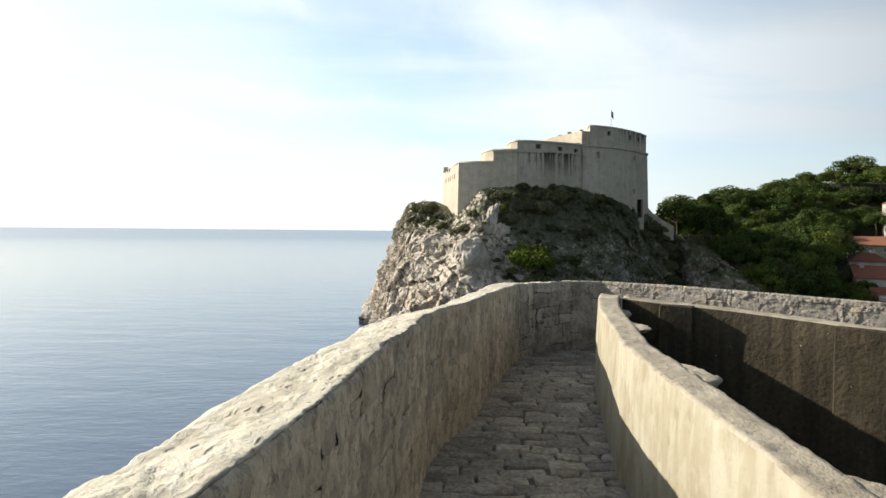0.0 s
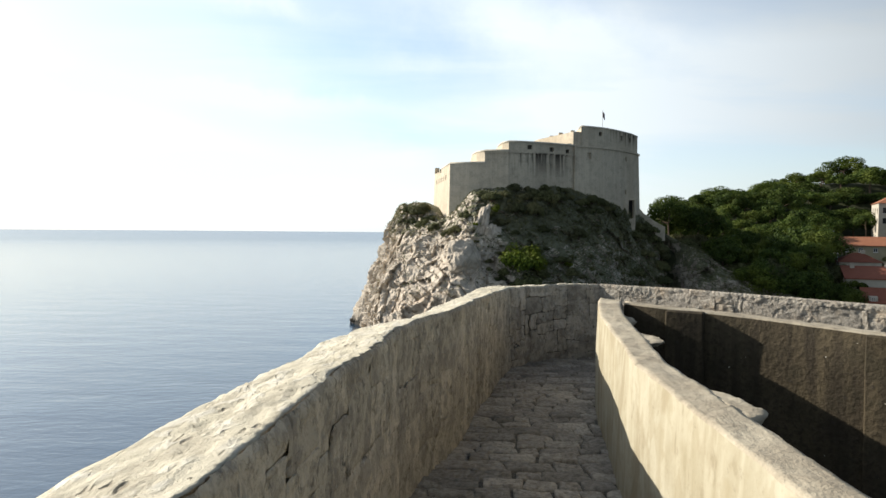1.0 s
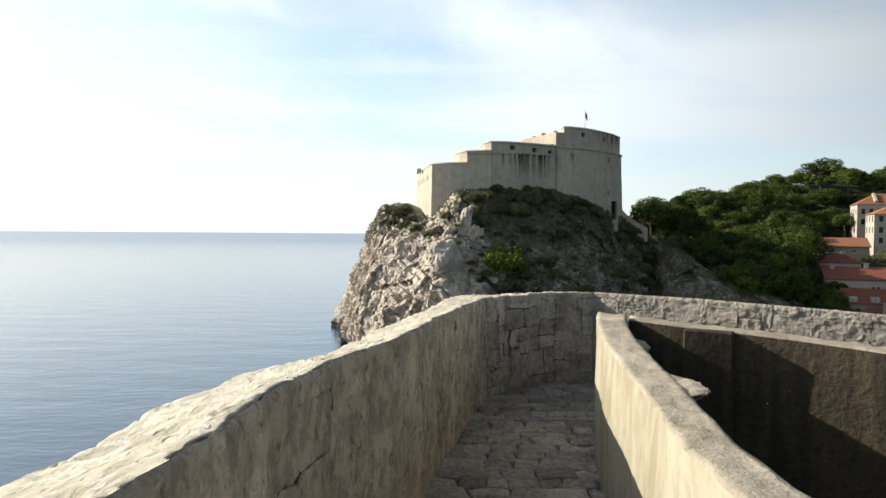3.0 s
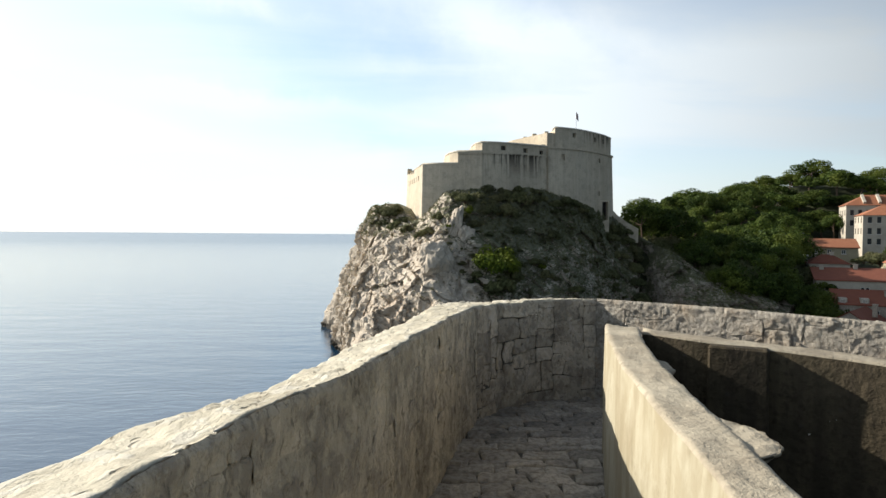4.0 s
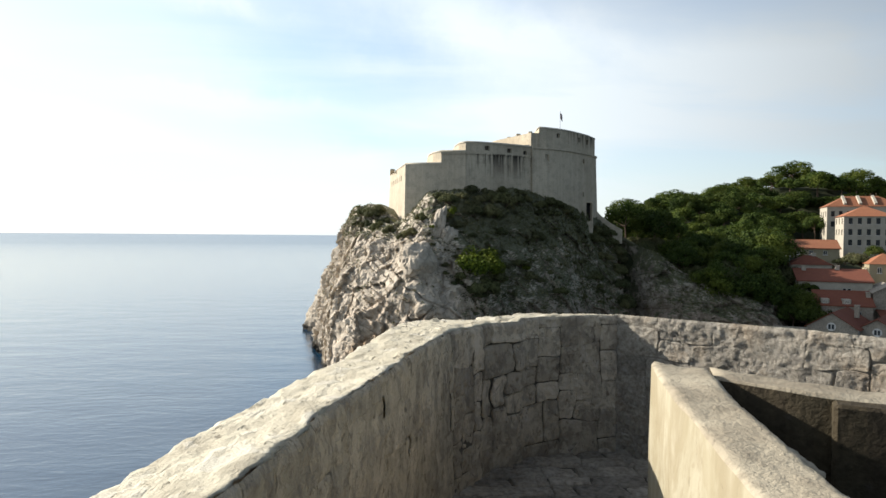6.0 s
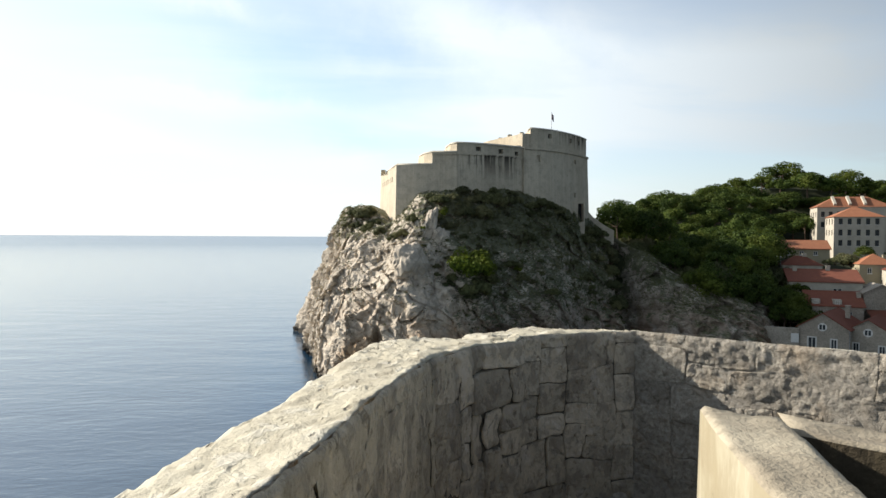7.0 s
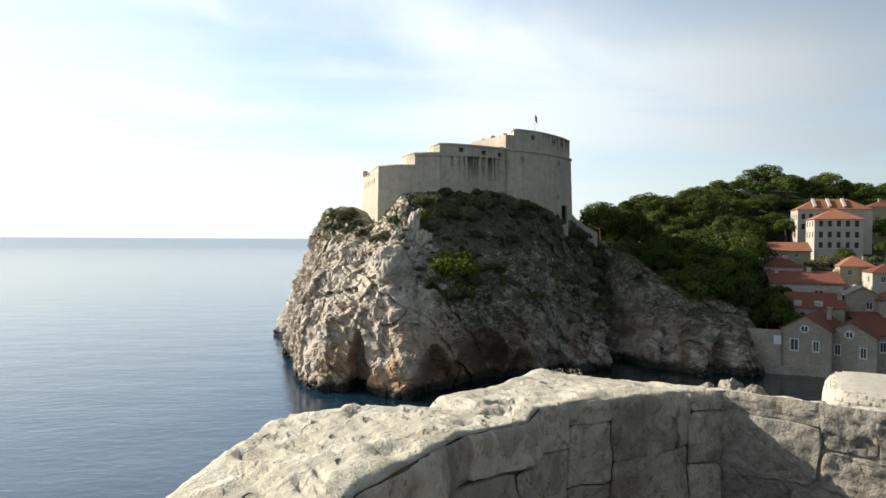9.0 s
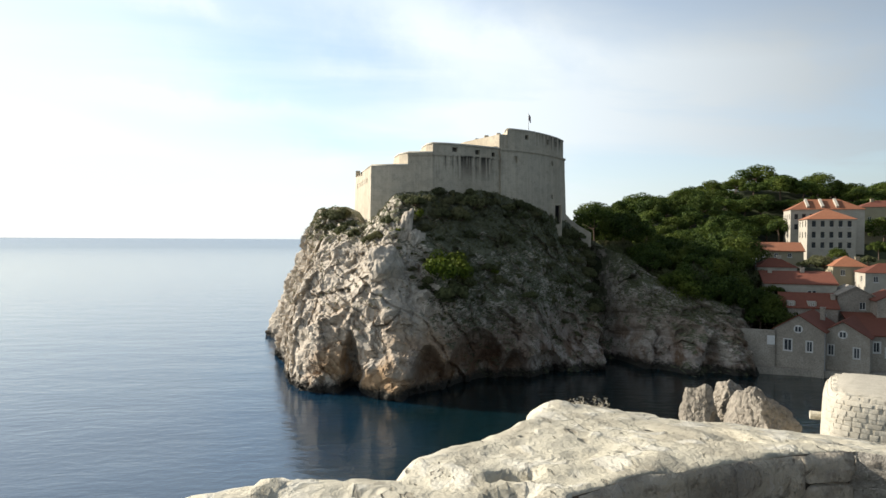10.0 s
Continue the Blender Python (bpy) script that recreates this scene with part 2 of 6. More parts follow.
M_TOP = coping()
M_BASTION = stone_mat("bastion stone", (0.56, 0.51, 0.41), (0.47, 0.42, 0.33), (0.27, 0.235, 0.18), 0.26, 0.022, vary=0)
M_PAVE = stone_mat("worn paving", (0.5, 0.45, 0.375), (0.36, 0.32, 0.265), (0.13, 0.114, 0.093), 0.3, 0.03, vary=0.35)
def fort_mat():
    """Pale ashlar walls with faint courses, and black runs of damp below the ledges."""
    k = Net("fortress masonry")
    big, mid, fine = k.noise(0.12, 4), k.noise(0.7, 5, 0.6), k.noise(3.2, 6, 0.66)
    z = k.part_of("Z")
    c = k.mix(k.span(big, 0.35, 0.65), (0.47, 0.402, 0.3), (0.58, 0.508, 0.39))
    c = k.mix(k.span(mid, 0.48, 0.62, 0.0, 0.35), c, (0.3, 0.262, 0.205))
    c = k.mix(k.span(fine, 0.54, 0.7, 0.0, 0.45), c, (0.2, 0.172, 0.13))
    bond = k.n.new("ShaderNodeTexBrick")
    turned = k.mapped((1, 1, 1), (90, 0, 0))
    k.l.new(turned, bond.inputs["Vector"])
    bond.inputs["Scale"].default_value, bond.inputs["Mortar Size"].default_value = 1.0, 0.02
    bond.inputs["Brick Width"].default_value, bond.inputs["Row Height"].default_value = 0.9, 0.42
    c = k.mix(k.maths("MULTIPLY", bond.outputs["Fac"], 0.13), c, (0.2, 0.17, 0.13))
    runs = k.noise(1.0, 5, 0.6, k.mapped((1.3, 1.3, 0.045)))
    damp = k.maths("MULTIPLY", k.maths("MULTIPLY", k.span(z, 35.8, 40.4), k.span(z, 40.75, 40.5)), k.span(k.part_of("X"), 30.5, 29))
    upper = k.maths("MULTIPLY", k.span(z, 43.6, 46.4), k.span(k.part_of("X"), 37, 42))
    reach = k.maths("ADD", k.maths("MULTIPLY", damp, k.span(k.part_of("X"), 15, 19)), upper)
    c = k.mix(k.maths("MULTIPLY", k.span(runs, 0.45, 0.55), k.maths("ADD", k.maths("MULTIPLY", reach, 0.9), 0.1)), c, (0.06, 0.05, 0.04))
    k.bump(fine, 0.05, 0.6)
    return k.done(c, 0.92, 0.2)


M_FORT = fort_mat()
# paler than the walls: sun on the tops put into the colour
M_COPE_LIT = stone_mat("fortress coping in sunlit tone", (0.62, 0.57, 0.46), (0.54, 0.49, 0.39), (0.36, 0.31, 0.24), 4.0, 0.03, vary=0)


def plaster():
    k = Net("stained lime plaster")
    runs = k.noise(1.0, 4, 0.5, k.mapped((11, 11, 2.6)), 0.5)
    blot, fine = k.noise(2.2, 5, 0.6), k.noise(30, 5, 0.6)
    c = k.mix(k.span(runs, 0.4, 0.66), (0.385, 0.345, 0.248), (0.3, 0.26, 0.172))
    c = k.mix(k.span(blot, 0.45, 0.7, 0.0, 0.7), c, (0.43, 0.395, 0.3))
    c = k.mix(k.span(k.noise(3.0, 5, 0.62, k.mapped((1.0, 1.0, 0.5)), 0.7), 0.5, 0.6, 0.0, 0.7), c, (0.265, 0.22, 0.14))
    scar = k.noise(5.5, 4, 0.55, k.mapped((1.3, 1.3, 0.8), (0, 25, 20)), 0.6)
    c = k.mix(k.span(scar, 0.54, 0.6, 0.0, 0.4), c, (0.29, 0.245, 0.155))
    c = k.mix(k.span(scar, 0.31, 0.37, 0.55, 0.0), c, (0.23, 0.19, 0.12))
    c = k.mix(k.span(k.noise(12, 5, 0.7), 0.62, 0.7, 0.0, 0.5), c, (0.2, 0.165, 0.11))
    c = k.mix(k.span(fine, 0.55, 0.75, 0.0, 0.3), c, (0.25, 0.2, 0.13))
    k.bump(blot, 0.012, 0.6)
    k.bump(fine, 0.004, 0.7)
    return k.done(c, 0.9, 0.2)


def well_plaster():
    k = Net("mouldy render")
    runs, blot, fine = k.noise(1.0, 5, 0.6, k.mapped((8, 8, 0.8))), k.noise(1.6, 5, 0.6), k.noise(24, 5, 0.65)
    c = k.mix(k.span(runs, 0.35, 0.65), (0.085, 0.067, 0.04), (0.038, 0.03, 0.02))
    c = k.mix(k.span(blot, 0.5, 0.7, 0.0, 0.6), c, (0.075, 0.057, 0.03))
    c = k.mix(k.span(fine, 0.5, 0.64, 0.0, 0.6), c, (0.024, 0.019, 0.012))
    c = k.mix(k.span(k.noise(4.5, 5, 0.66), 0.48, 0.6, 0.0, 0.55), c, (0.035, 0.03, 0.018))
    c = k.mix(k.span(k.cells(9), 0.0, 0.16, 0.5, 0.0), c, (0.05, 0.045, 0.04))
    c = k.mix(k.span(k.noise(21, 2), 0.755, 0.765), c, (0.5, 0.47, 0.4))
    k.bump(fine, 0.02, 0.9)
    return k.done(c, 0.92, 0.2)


def lichen_top():
    k = Net("lichened coping")
    big, fine, pit = k.noise(3.0, 5, 0.6), k.noise(22, 6, 0.65), k.noise(80, 3, 0.6)
    c = k.mix(k.span(big, 0.35, 0.65), (0.44, 0.385, 0.288), (0.29, 0.246, 0.18))
    c = k.mix(k.span(fine, 0.52, 0.68, 0.0, 0.4), c, (0.16, 0.135, 0.1))
    c = k.mix(k.span(k.noise(9, 4, 0.6), 0.56, 0.66, 0.0, 0.45), c, (0.17, 0.145, 0.105))
    k.bump(big, 0.01, 0.7)
    k.bump(fine, 0.012, 0.8)
    k.bump(pit, 0.006, 0.7)
    return k.done(c, 0.92, 0.2)


def cliff(name="cliff limestone", grown=True):
    k = Net(name)
    strata = k.noise(1.0, 6, 0.62, k.mapped((0.36, 0.36, 0.62), (38, 22, 0)), 0.5)
    big, fine = k.noise(0.09, 4), k.noise(1.7, 7, 0.68)
    crack = k.cells(0.32, "DISTANCE_TO_EDGE", k.mapped((1, 1, 0.55), (25, 15, 0)))
    z = k.part_of("Z")
    c = k.mix(k.span(strata, 0.36, 0.64), (0.43, 0.37, 0.295), (0.6, 0.525, 0.425))
    # greyer mottled rock on the landward side, its shade put into the colour
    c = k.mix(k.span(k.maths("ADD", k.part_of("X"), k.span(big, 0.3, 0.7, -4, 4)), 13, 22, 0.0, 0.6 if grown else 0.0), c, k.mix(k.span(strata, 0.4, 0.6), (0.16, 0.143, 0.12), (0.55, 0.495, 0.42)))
    c = k.mix(k.span(fine, 0.52, 0.74, 0.0, 0.6), c, (0.2, 0.17, 0.14))
    c = k.mix(k.span(crack, 0.0, 0.05, 0.3, 0.0), c, (0.13, 0.115, 0.1))
    # ochre stains low down; their dark brown landward end stands in for shade
    rust_shade = k.maths("MULTIPLY", k.maths("MULTIPLY", k.span(k.noise(0.16, 5, 0.6), 0.36, 0.52), k.span(z, 15, 4)), k.span(k.part_of("X"), -7.5, -4.0))
    c = k.mix(k.maths("MULTIPLY", rust_shade, 0.85), c, k.mix(k.span(k.part_of("X"), 12, 22), (0.4, 0.245, 0.12), (0.16, 0.09, 0.05)))
    # brown stain round the caves, darkened for the shade under the overhang
    brown_shade = k.maths("MULTIPLY", k.maths("MULTIPLY", k.span(k.noise(0.22, 5, 0.6), 0.36, 0.52), k.span(z, 10, 5)), k.maths("MULTIPLY", k.span(k.part_of("X"), 7, 11), k.span(k.part_of("X"), 36, 28)))
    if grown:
        c = k.mix(k.maths("MULTIPLY", brown_shade, 0.75), c, (0.15, 0.085, 0.05))
    bleach = k.maths("MULTIPLY", k.maths("MULTIPLY", k.span(k.noise(0.3, 5, 0.65), 0.42, 0.56), k.span(z, 8.5, 5)), k.span(k.part_of("X"), 27, 33))
    c = k.mix(k.maths("MULTIPLY", bleach, 0.75), c, (0.5, 0.43, 0.37))
    wet = k.span(k.maths("ADD", z, k.span(fine, 0.2, 0.8, -0.9, 0.9)), 1.9, 0.9)
    c = k.mix(wet, c, (0.045, 0.04, 0.032))
    # thin soil and low growth on whatever is not steep; the extra landward share also darkens the shaded slope
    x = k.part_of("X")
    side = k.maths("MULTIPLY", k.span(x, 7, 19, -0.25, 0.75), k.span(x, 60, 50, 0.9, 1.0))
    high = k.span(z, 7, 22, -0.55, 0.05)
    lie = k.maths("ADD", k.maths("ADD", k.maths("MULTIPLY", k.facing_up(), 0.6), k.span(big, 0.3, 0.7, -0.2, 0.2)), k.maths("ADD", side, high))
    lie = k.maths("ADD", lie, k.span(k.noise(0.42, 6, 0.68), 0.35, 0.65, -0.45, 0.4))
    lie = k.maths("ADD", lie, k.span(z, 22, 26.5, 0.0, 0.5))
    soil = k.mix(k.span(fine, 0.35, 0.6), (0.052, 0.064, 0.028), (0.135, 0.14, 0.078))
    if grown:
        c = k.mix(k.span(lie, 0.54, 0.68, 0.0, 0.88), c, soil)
    k.bump(strata, 0.5, 0.7)
    k.bump(fine, 0.34, 0.8)
    return k.done(c, 0.92, 0.2)


def foliage(name, deep, light, warm):
    k = Net(name)
    c = k.mix(k.island(), deep, light)
    c = k.mix(k.span(k.noise(0.12, 3), 0.45, 0.65, 0.0, 0.6), c, warm)
    c = k.mix(1.0, c, k.mix(k.chance(), (0.7, 0.72, 0.7), (1.25, 1.2, 1.1)), "MULTIPLY")
    k.bsdf.inputs["Transmission Weight"].default_value = 0.0
    k.done(c, 0.7, 0.15)
    thin, add = k.n.new("ShaderNodeBsdfTranslucent"), k.n.new("ShaderNodeMixShader")
    k.l.new(c, thin.inputs[0])
    add.inputs[0].default_value = 0.28
    k.l.new(k.bsdf.outputs[0], add.inputs[1])
    k.l.new(thin.outputs[0], add.inputs[2])
    k.l.new(add.outputs[0], k.n["Material Output"].inputs["Surface"])
    return k.mat


def plain(name, colour, rough=0.6, spread=0.15, scale=2.0, metal=0.0, relief=0.0):
    k = Net(name)
    v = k.noise(scale, 5, 0.6)
    c = k.mix(k.span(v, 0.3, 0.7), tuple(a * (1 - spread) for a in colour), tuple(min(1, a * (1 + spread)) for a in colour))
    if relief:
        k.bump(v, relief, 0.6)
    return k.done(c, rough, 0.3, metal)


def roof_tiles(name="clay roof tiles", deep=(0.14, 0.048, 0.031), pale=(0.22, 0.082, 0.05)):
    k = Net(name)
    c = k.mix(k.noise(0.9, 5, 0.65), deep, pale)
    c = k.mix(k.span(k.noise(3.5, 4, 0.7), 0.5, 0.75, 0.0, 0.7), c, (0.12, 0.05, 0.035))
    c = k.mix(1.0, c, k.mix(k.chance(), (0.75, 0.75, 0.75), (1.15, 1.15, 1.15)), "MULTIPLY")
    return k.done(c, 0.85, 0.2)


def sea_water():
    k = Net("sea water")
    swell = k.noise(1.0, 3, 0.5, k.mapped((0.05, 0.12, 1), (0, 0, 20)))
    wave = k.noise(1.0, 4, 0.55, k.mapped((0.35, 0.75, 1), (0, 0, 12)), 0.4)
    chop = k.noise(1.0, 3, 0.55, k.mapped((1.8, 3.4, 1), (0, 0, -8)))
    k.bump(swell, 0.4, 0.5)
    k.bump(wave, 0.13, 0.6)
    k.bump(chop, 0.026, 0.6)
    k.bsdf.inputs["IOR"].default_value = 1.85
    # cliff's shade and dark reflection over the cove, put into the colour
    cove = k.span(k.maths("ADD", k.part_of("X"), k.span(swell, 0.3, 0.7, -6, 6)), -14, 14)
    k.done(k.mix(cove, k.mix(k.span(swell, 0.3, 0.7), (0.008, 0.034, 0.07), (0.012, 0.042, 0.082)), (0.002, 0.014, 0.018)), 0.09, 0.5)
    # far off the ripples are finer than the eye can part: rougher there, and a diffuse blue stands in for their dimmer
    # reflection
    far = k.n.new("ShaderNodeVectorMath")
    far.operation = "LENGTH"
    k.l.new(k.pos, far.inputs[0])
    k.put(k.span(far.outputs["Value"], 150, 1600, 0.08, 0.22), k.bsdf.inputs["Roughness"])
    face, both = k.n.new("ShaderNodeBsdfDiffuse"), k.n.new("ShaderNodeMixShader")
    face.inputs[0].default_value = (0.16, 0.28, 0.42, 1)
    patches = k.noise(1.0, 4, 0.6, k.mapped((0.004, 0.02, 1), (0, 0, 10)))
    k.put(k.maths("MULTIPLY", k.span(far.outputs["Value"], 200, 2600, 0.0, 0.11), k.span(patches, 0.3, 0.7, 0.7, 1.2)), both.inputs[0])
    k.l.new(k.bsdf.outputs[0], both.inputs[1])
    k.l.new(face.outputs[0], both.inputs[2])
    k.l.new(both.outputs[0], k.n["Material Output"].inputs["Surface"])
    return k.mat


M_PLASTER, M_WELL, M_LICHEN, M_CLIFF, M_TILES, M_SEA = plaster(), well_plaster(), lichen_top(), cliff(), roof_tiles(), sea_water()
# brighter copy for sunlit roofs; M_TILES carries the shaded roofs' darker tone
M_TILES_LIT = roof_tiles("sunlit clay roof tiles", (0.24, 0.09, 0.046), (0.35, 0.155, 0.082))
M_PINE = foliage("pine needles", (0.022, 0.042, 0.009), (0.085, 0.125, 0.024), (0.15, 0.175, 0.03))
M_SCRUB = foliage("maquis leaves", (0.065, 0.078, 0.034), (0.15, 0.16, 0.074), (0.2, 0.185, 0.1))
M_ROCK = cliff("bare limestone", False)
M_BOULDER = stone_mat("weathered boulder", (0.38, 0.33, 0.26), (0.27, 0.235, 0.185), (0.1, 0.085, 0.065), 2.2, 0.16, vary=0)
M_BRIGHT = foliage("spurge leaves", (0.05, 0.085, 0.012), (0.19, 0.24, 0.028), (0.24, 0.26, 0.038))
M_BARK = plain("pine bark", (0.12, 0.085, 0.06), 0.9, 0.4, 6.0)
M_WHITE = plain("white house render", (0.41, 0.37, 0.3), 0.85, 0.14, 0.6)
M_CREAM = plain("cream house render", (0.33, 0.285, 0.19), 0.85, 0.1, 0.6)
M_GREYWALL = stone_mat("house rubble stone", (0.42, 0.37, 0.3), (0.32, 0.28, 0.225), (0.15, 0.13, 0.105), 2.0, 0.08, vary=0.1)
M_DARK = plain("dark glass", (0.03, 0.035, 0.04), 0.15, 0.2, 1.0)
# near-black backing for openings: the unlit inside is put into the colour
M_VOID = plain("dark opening", (0.02, 0.018, 0.016), 0.9, 0.3, 1.0)
M_FRAME = plain("white window frame", (0.62, 0.6, 0.56), 0.5, 0.05, 3.0)
M_SOIL = plain("hill soil", (0.036, 0.042, 0.018), 0.95, 0.4, 0.3, relief=0.2)
M_METAL = plain("weathered steel", (0.3, 0.3, 0.3), 0.45, 0.2, 5.0, 0.8)
M_CLOTH = plain("dark flag cloth", (0.12, 0.1, 0.12), 0.8, 0.3, 2.0)
M_TWIG = plain("dry grey stems", (0.3, 0.27, 0.21), 0.9, 0.3, 40.0)
M_CAR = plain("white car paint", (0.72, 0.72, 0.72), 0.25, 0.04, 3.0)
M_TYRE = plain("black tyre rubber", (0.025, 0.025, 0.025), 0.8, 0.2, 8.0)


# ---- ways to build ----
def mesh_of(name, verts, faces, material=None, smooth=False):
    me = bpy.data.meshes.new(name)
    me.from_pydata([tuple(v) for v in verts], [], faces)
    if material:
        me.materials.append(material)
    if smooth:
        me.polygons.foreach_set("use_smooth", [True] * len(me.polygons))
    me.update()
    return me


def part(name, data, material, parent=None, label="", at=None):
    """One mesh object under a thing or part; data is a bmesh or a mesh."""
    if isinstance(data, bmesh.types.BMesh):
        me = bpy.data.meshes.new(name)
        data.normal_update()
        data.to_mesh(me)
        data.free()
    else:
        me = data
    if material and not me.materials:
        me.materials.append(material)
    ob = new(name, me)
    ob.parent = parent
    if at is not None:
        ob.matrix_basis = at
    return tagged(ob, label)


def root(name, m, label, category, group="", kind=""):
    ob = new(name)
    ob.empty_display_size = 0.2
    ob.matrix_basis = m
    return tagged(ob, label, category, group, kind)


def box(bm, x0, x1, y0, y1, z0, z1, bevel=0.0):
    r = bmesh.ops.create_cube(bm, size=1.0, matrix=Matrix.Translation(((x0 + x1) / 2, (y0 + y1) / 2, (z0 + z1) / 2)) @ Matrix.Diagonal((x1 - x0, y1 - y0, z1 - z0, 1)))
    if bevel:
        edges = list({e for v in r["verts"] for e in v.link_edges})
        bmesh.ops.bevel(bm, geom=edges, offset=bevel, segments=1, affect="EDGES")
    return bm


def spot(bearing, reach, z=0.0):
    """A place in the plan by its bearing (clockwise from +y) and distance from the lookout at the end of the walk."""
    b = radians(bearing)
    return Vector((1.2 + reach * math.sin(b), 7.5 + reach * math.cos(b), z))


def fbm(p, octaves=4):
    return noise.fractal(Vector(p), 1.0, 2.0, octaves)


def along(points, step):
    """A polyline sampled about every step metres: rows of numpy points."""
    pts = [np.array(p, float) for p in points]
    rows = []
    for a, b in zip(pts, pts[1:]):
        n = max(1, int(round(np.linalg.norm(b[:2] - a[:2]) / step)))
        rows += [a + (b - a) * k / n for k in range(n)]
    return rows + [pts[-1]]


def rounded(points, passes=2):
    """Chaikin's corner cutting, the ends kept."""
    pts = [np.array(p, float) for p in points]
    for _ in range(passes):
        cut = [pts[0]]
        for a, b in zip(pts, pts[1:]):
            cut += [a * 0.75 + b * 0.25, a * 0.25 + b * 0.75]
        pts = cut + [pts[-1]]
    return pts


def grid_faces(rows, cols, flip=False):
    f = []
    for i in range(rows - 1):
        for j in range(cols - 1):
            q = (i * cols + j, (i + 1) * cols + j, (i + 1) * cols + j + 1, i * cols + j + 1)
            f.append(q[::-1] if flip else q)
    return f


def stone_shapes(count, rough, seed, edge=0.05, soft=0.18, skew=0.1):
    """Meshes of unit stones: a proud face with uneven edges and a broken surface (faces -y), about 100 triangles each."""
    rnd = random.Random(seed)
    out = []
    for s in range(count):
        lines = [-0.5, -0.5 + edge * 0.15, -0.5 + edge * 1.6, -0.17, 0.17, 0.5 - edge * 1.6, 0.5 - edge * 0.15, 0.5]
        n = len(lines)
        corner = [[(rnd.uniform(-skew, skew * 0.6), rnd.uniform(-skew * 1.3, skew)) for _ in (0, 1)] for _ in (0, 1)]
        lean = (rnd.uniform(-1, 1) * rough, rnd.uniform(-1, 1) * rough)
        verts = []
        for i, v in enumerate(lines):
            for j, u in enumerate(lines):
                fu, fv = u + 0.5, v + 0.5
                du = sum(corner[a][b][0] * (fv if a else 1 - fv) * (fu if b else 1 - fu) for a in (0, 1) for b in (0, 1))
                dv = sum(corner[a][b][1] * (fv if a else 1 - fv) * (fu if b else 1 - fu) for a in (0, 1) for b in (0, 1))
                ring = min(i, j, n - 1 - i, n - 1 - j)
                depth = (1.0, soft, 0.0, 0.0)[ring]
                if ring:
                    depth += noise.noise(Vector((u * 3.1, v * 3.1, seed + s * 1.7))) * rough * 1.4 + rnd.uniform(-1, 1) * rough * 0.35 + (u * lean[0] + v * lean[1])
                wave = 0.03 * noise.noise(Vector((u * 4, v * 4, s * 3.3 + 50)))
                verts.append((u + du + wave, depth, v + dv - wave))
        faces = grid_faces(n, n, True)
        faces.append((0, n - 1, n * n - 1, n * n - n))
        out.append(mesh_of("stone", verts, faces, None, True))
    return out


def shaped(shapes, material):
    """Copies of the shapes that carry one material."""
    out = []
    for me in shapes:
        c = me.copy()
        c.materials.clear()
        c.materials.append(material)
        out.append(c)
    return out


def shell(poly, zb, zt, holes=(), closed=True, step=None, push=None, deep=0.25):
    """Walls along a plan polygon (counter-clockwise), outside out, with openings (s0, s1, z0, z1) that have reveals.
    zt: a number or a function of the run s. push(s, z): how far the face stands out. Returns a bmesh and, for each opening, its four back corners."""
    pts = [Vector(p) for p in poly]
    if closed:
        pts.append(pts[0])
    runs, total = [0.0], 0.0
    for a, b in zip(pts, pts[1:]):
        total += (b - a).length
        runs.append(total)
    marks = set(runs)
    for h in holes:
        marks |= {h[0], h[1]}
    if step:
        marks |= {total * k / int(total / step) for k in range(int(total / step))}
    cols = []
    for s in sorted(marks):
        if not cols or s - cols[-1] > 1e-3:
            cols.append(s)
    top = zt if callable(zt) else (lambda s: zt)
    levels = sorted({zb} | {z for h in holes for z in h[2:4]})
    if step:
        low = min(top(s) for s in cols)
        levels = sorted(set(levels) | {zb + (low - zb) * k / int((low - zb) / step + 1) for k in range(int((low - zb) / step + 1))})

    def place(s, z, inward=0.0):
        k = max(0, min(len(runs) - 2, int(np.searchsorted(runs, s, side="right")) - 1))
        a, b = pts[k], pts[k + 1]
        way = (b - a).normalized()
        out = Vector((way.y, -way.x))
        p = a + way * (s - runs[k]) + out * ((push(s, z) if push else 0.0) - inward)
        return (p.x, p.y, z)

    bm, made = bmesh.new(), {}

    def vert(i, j):
        if closed and i == len(cols) - 1:
            i = 0
        if (i, j) not in made:
            z = top(cols[i]) if j == len(levels) else levels[j]
            made[i, j] = bm.verts.new(place(cols[i], z))
        return made[i, j]

    for i in range(len(cols) - 1):
        sm = (cols[i] + cols[i + 1]) / 2
        for j in range(len(levels)):
            zm = (levels[j] + (levels[j + 1] if j + 1 < len(levels) else levels[j] + 0.01)) / 2
            if any(h[0] < sm < h[1] and h[2] < zm < h[3] for h in holes):
                continue
            bm.faces.new((vert(i, j), vert(i + 1, j), vert(i + 1, j + 1), vert(i, j + 1)))
    backs = []
    for s0, s1, z0, z1 in holes:
        front = [bm.verts.new(place(s, z)) for s, z in ((s0, z0), (s1, z0), (s1, z1), (s0, z1))]
        back = [bm.verts.new(place(s, z, deep)) for s, z in ((s0, z0), (s1, z0), (s1, z1), (s0, z1))]
        for k in range(4):
            bm.faces.new((front[k], back[k], back[(k + 1) % 4], front[(k + 1) % 4]))
        backs.append([v.co.copy() for v in back])
    return bm, backs


def cap(bm, poly, z):
    bm.faces.new([bm.verts.new((p[0], p[1], z)) for p in poly])


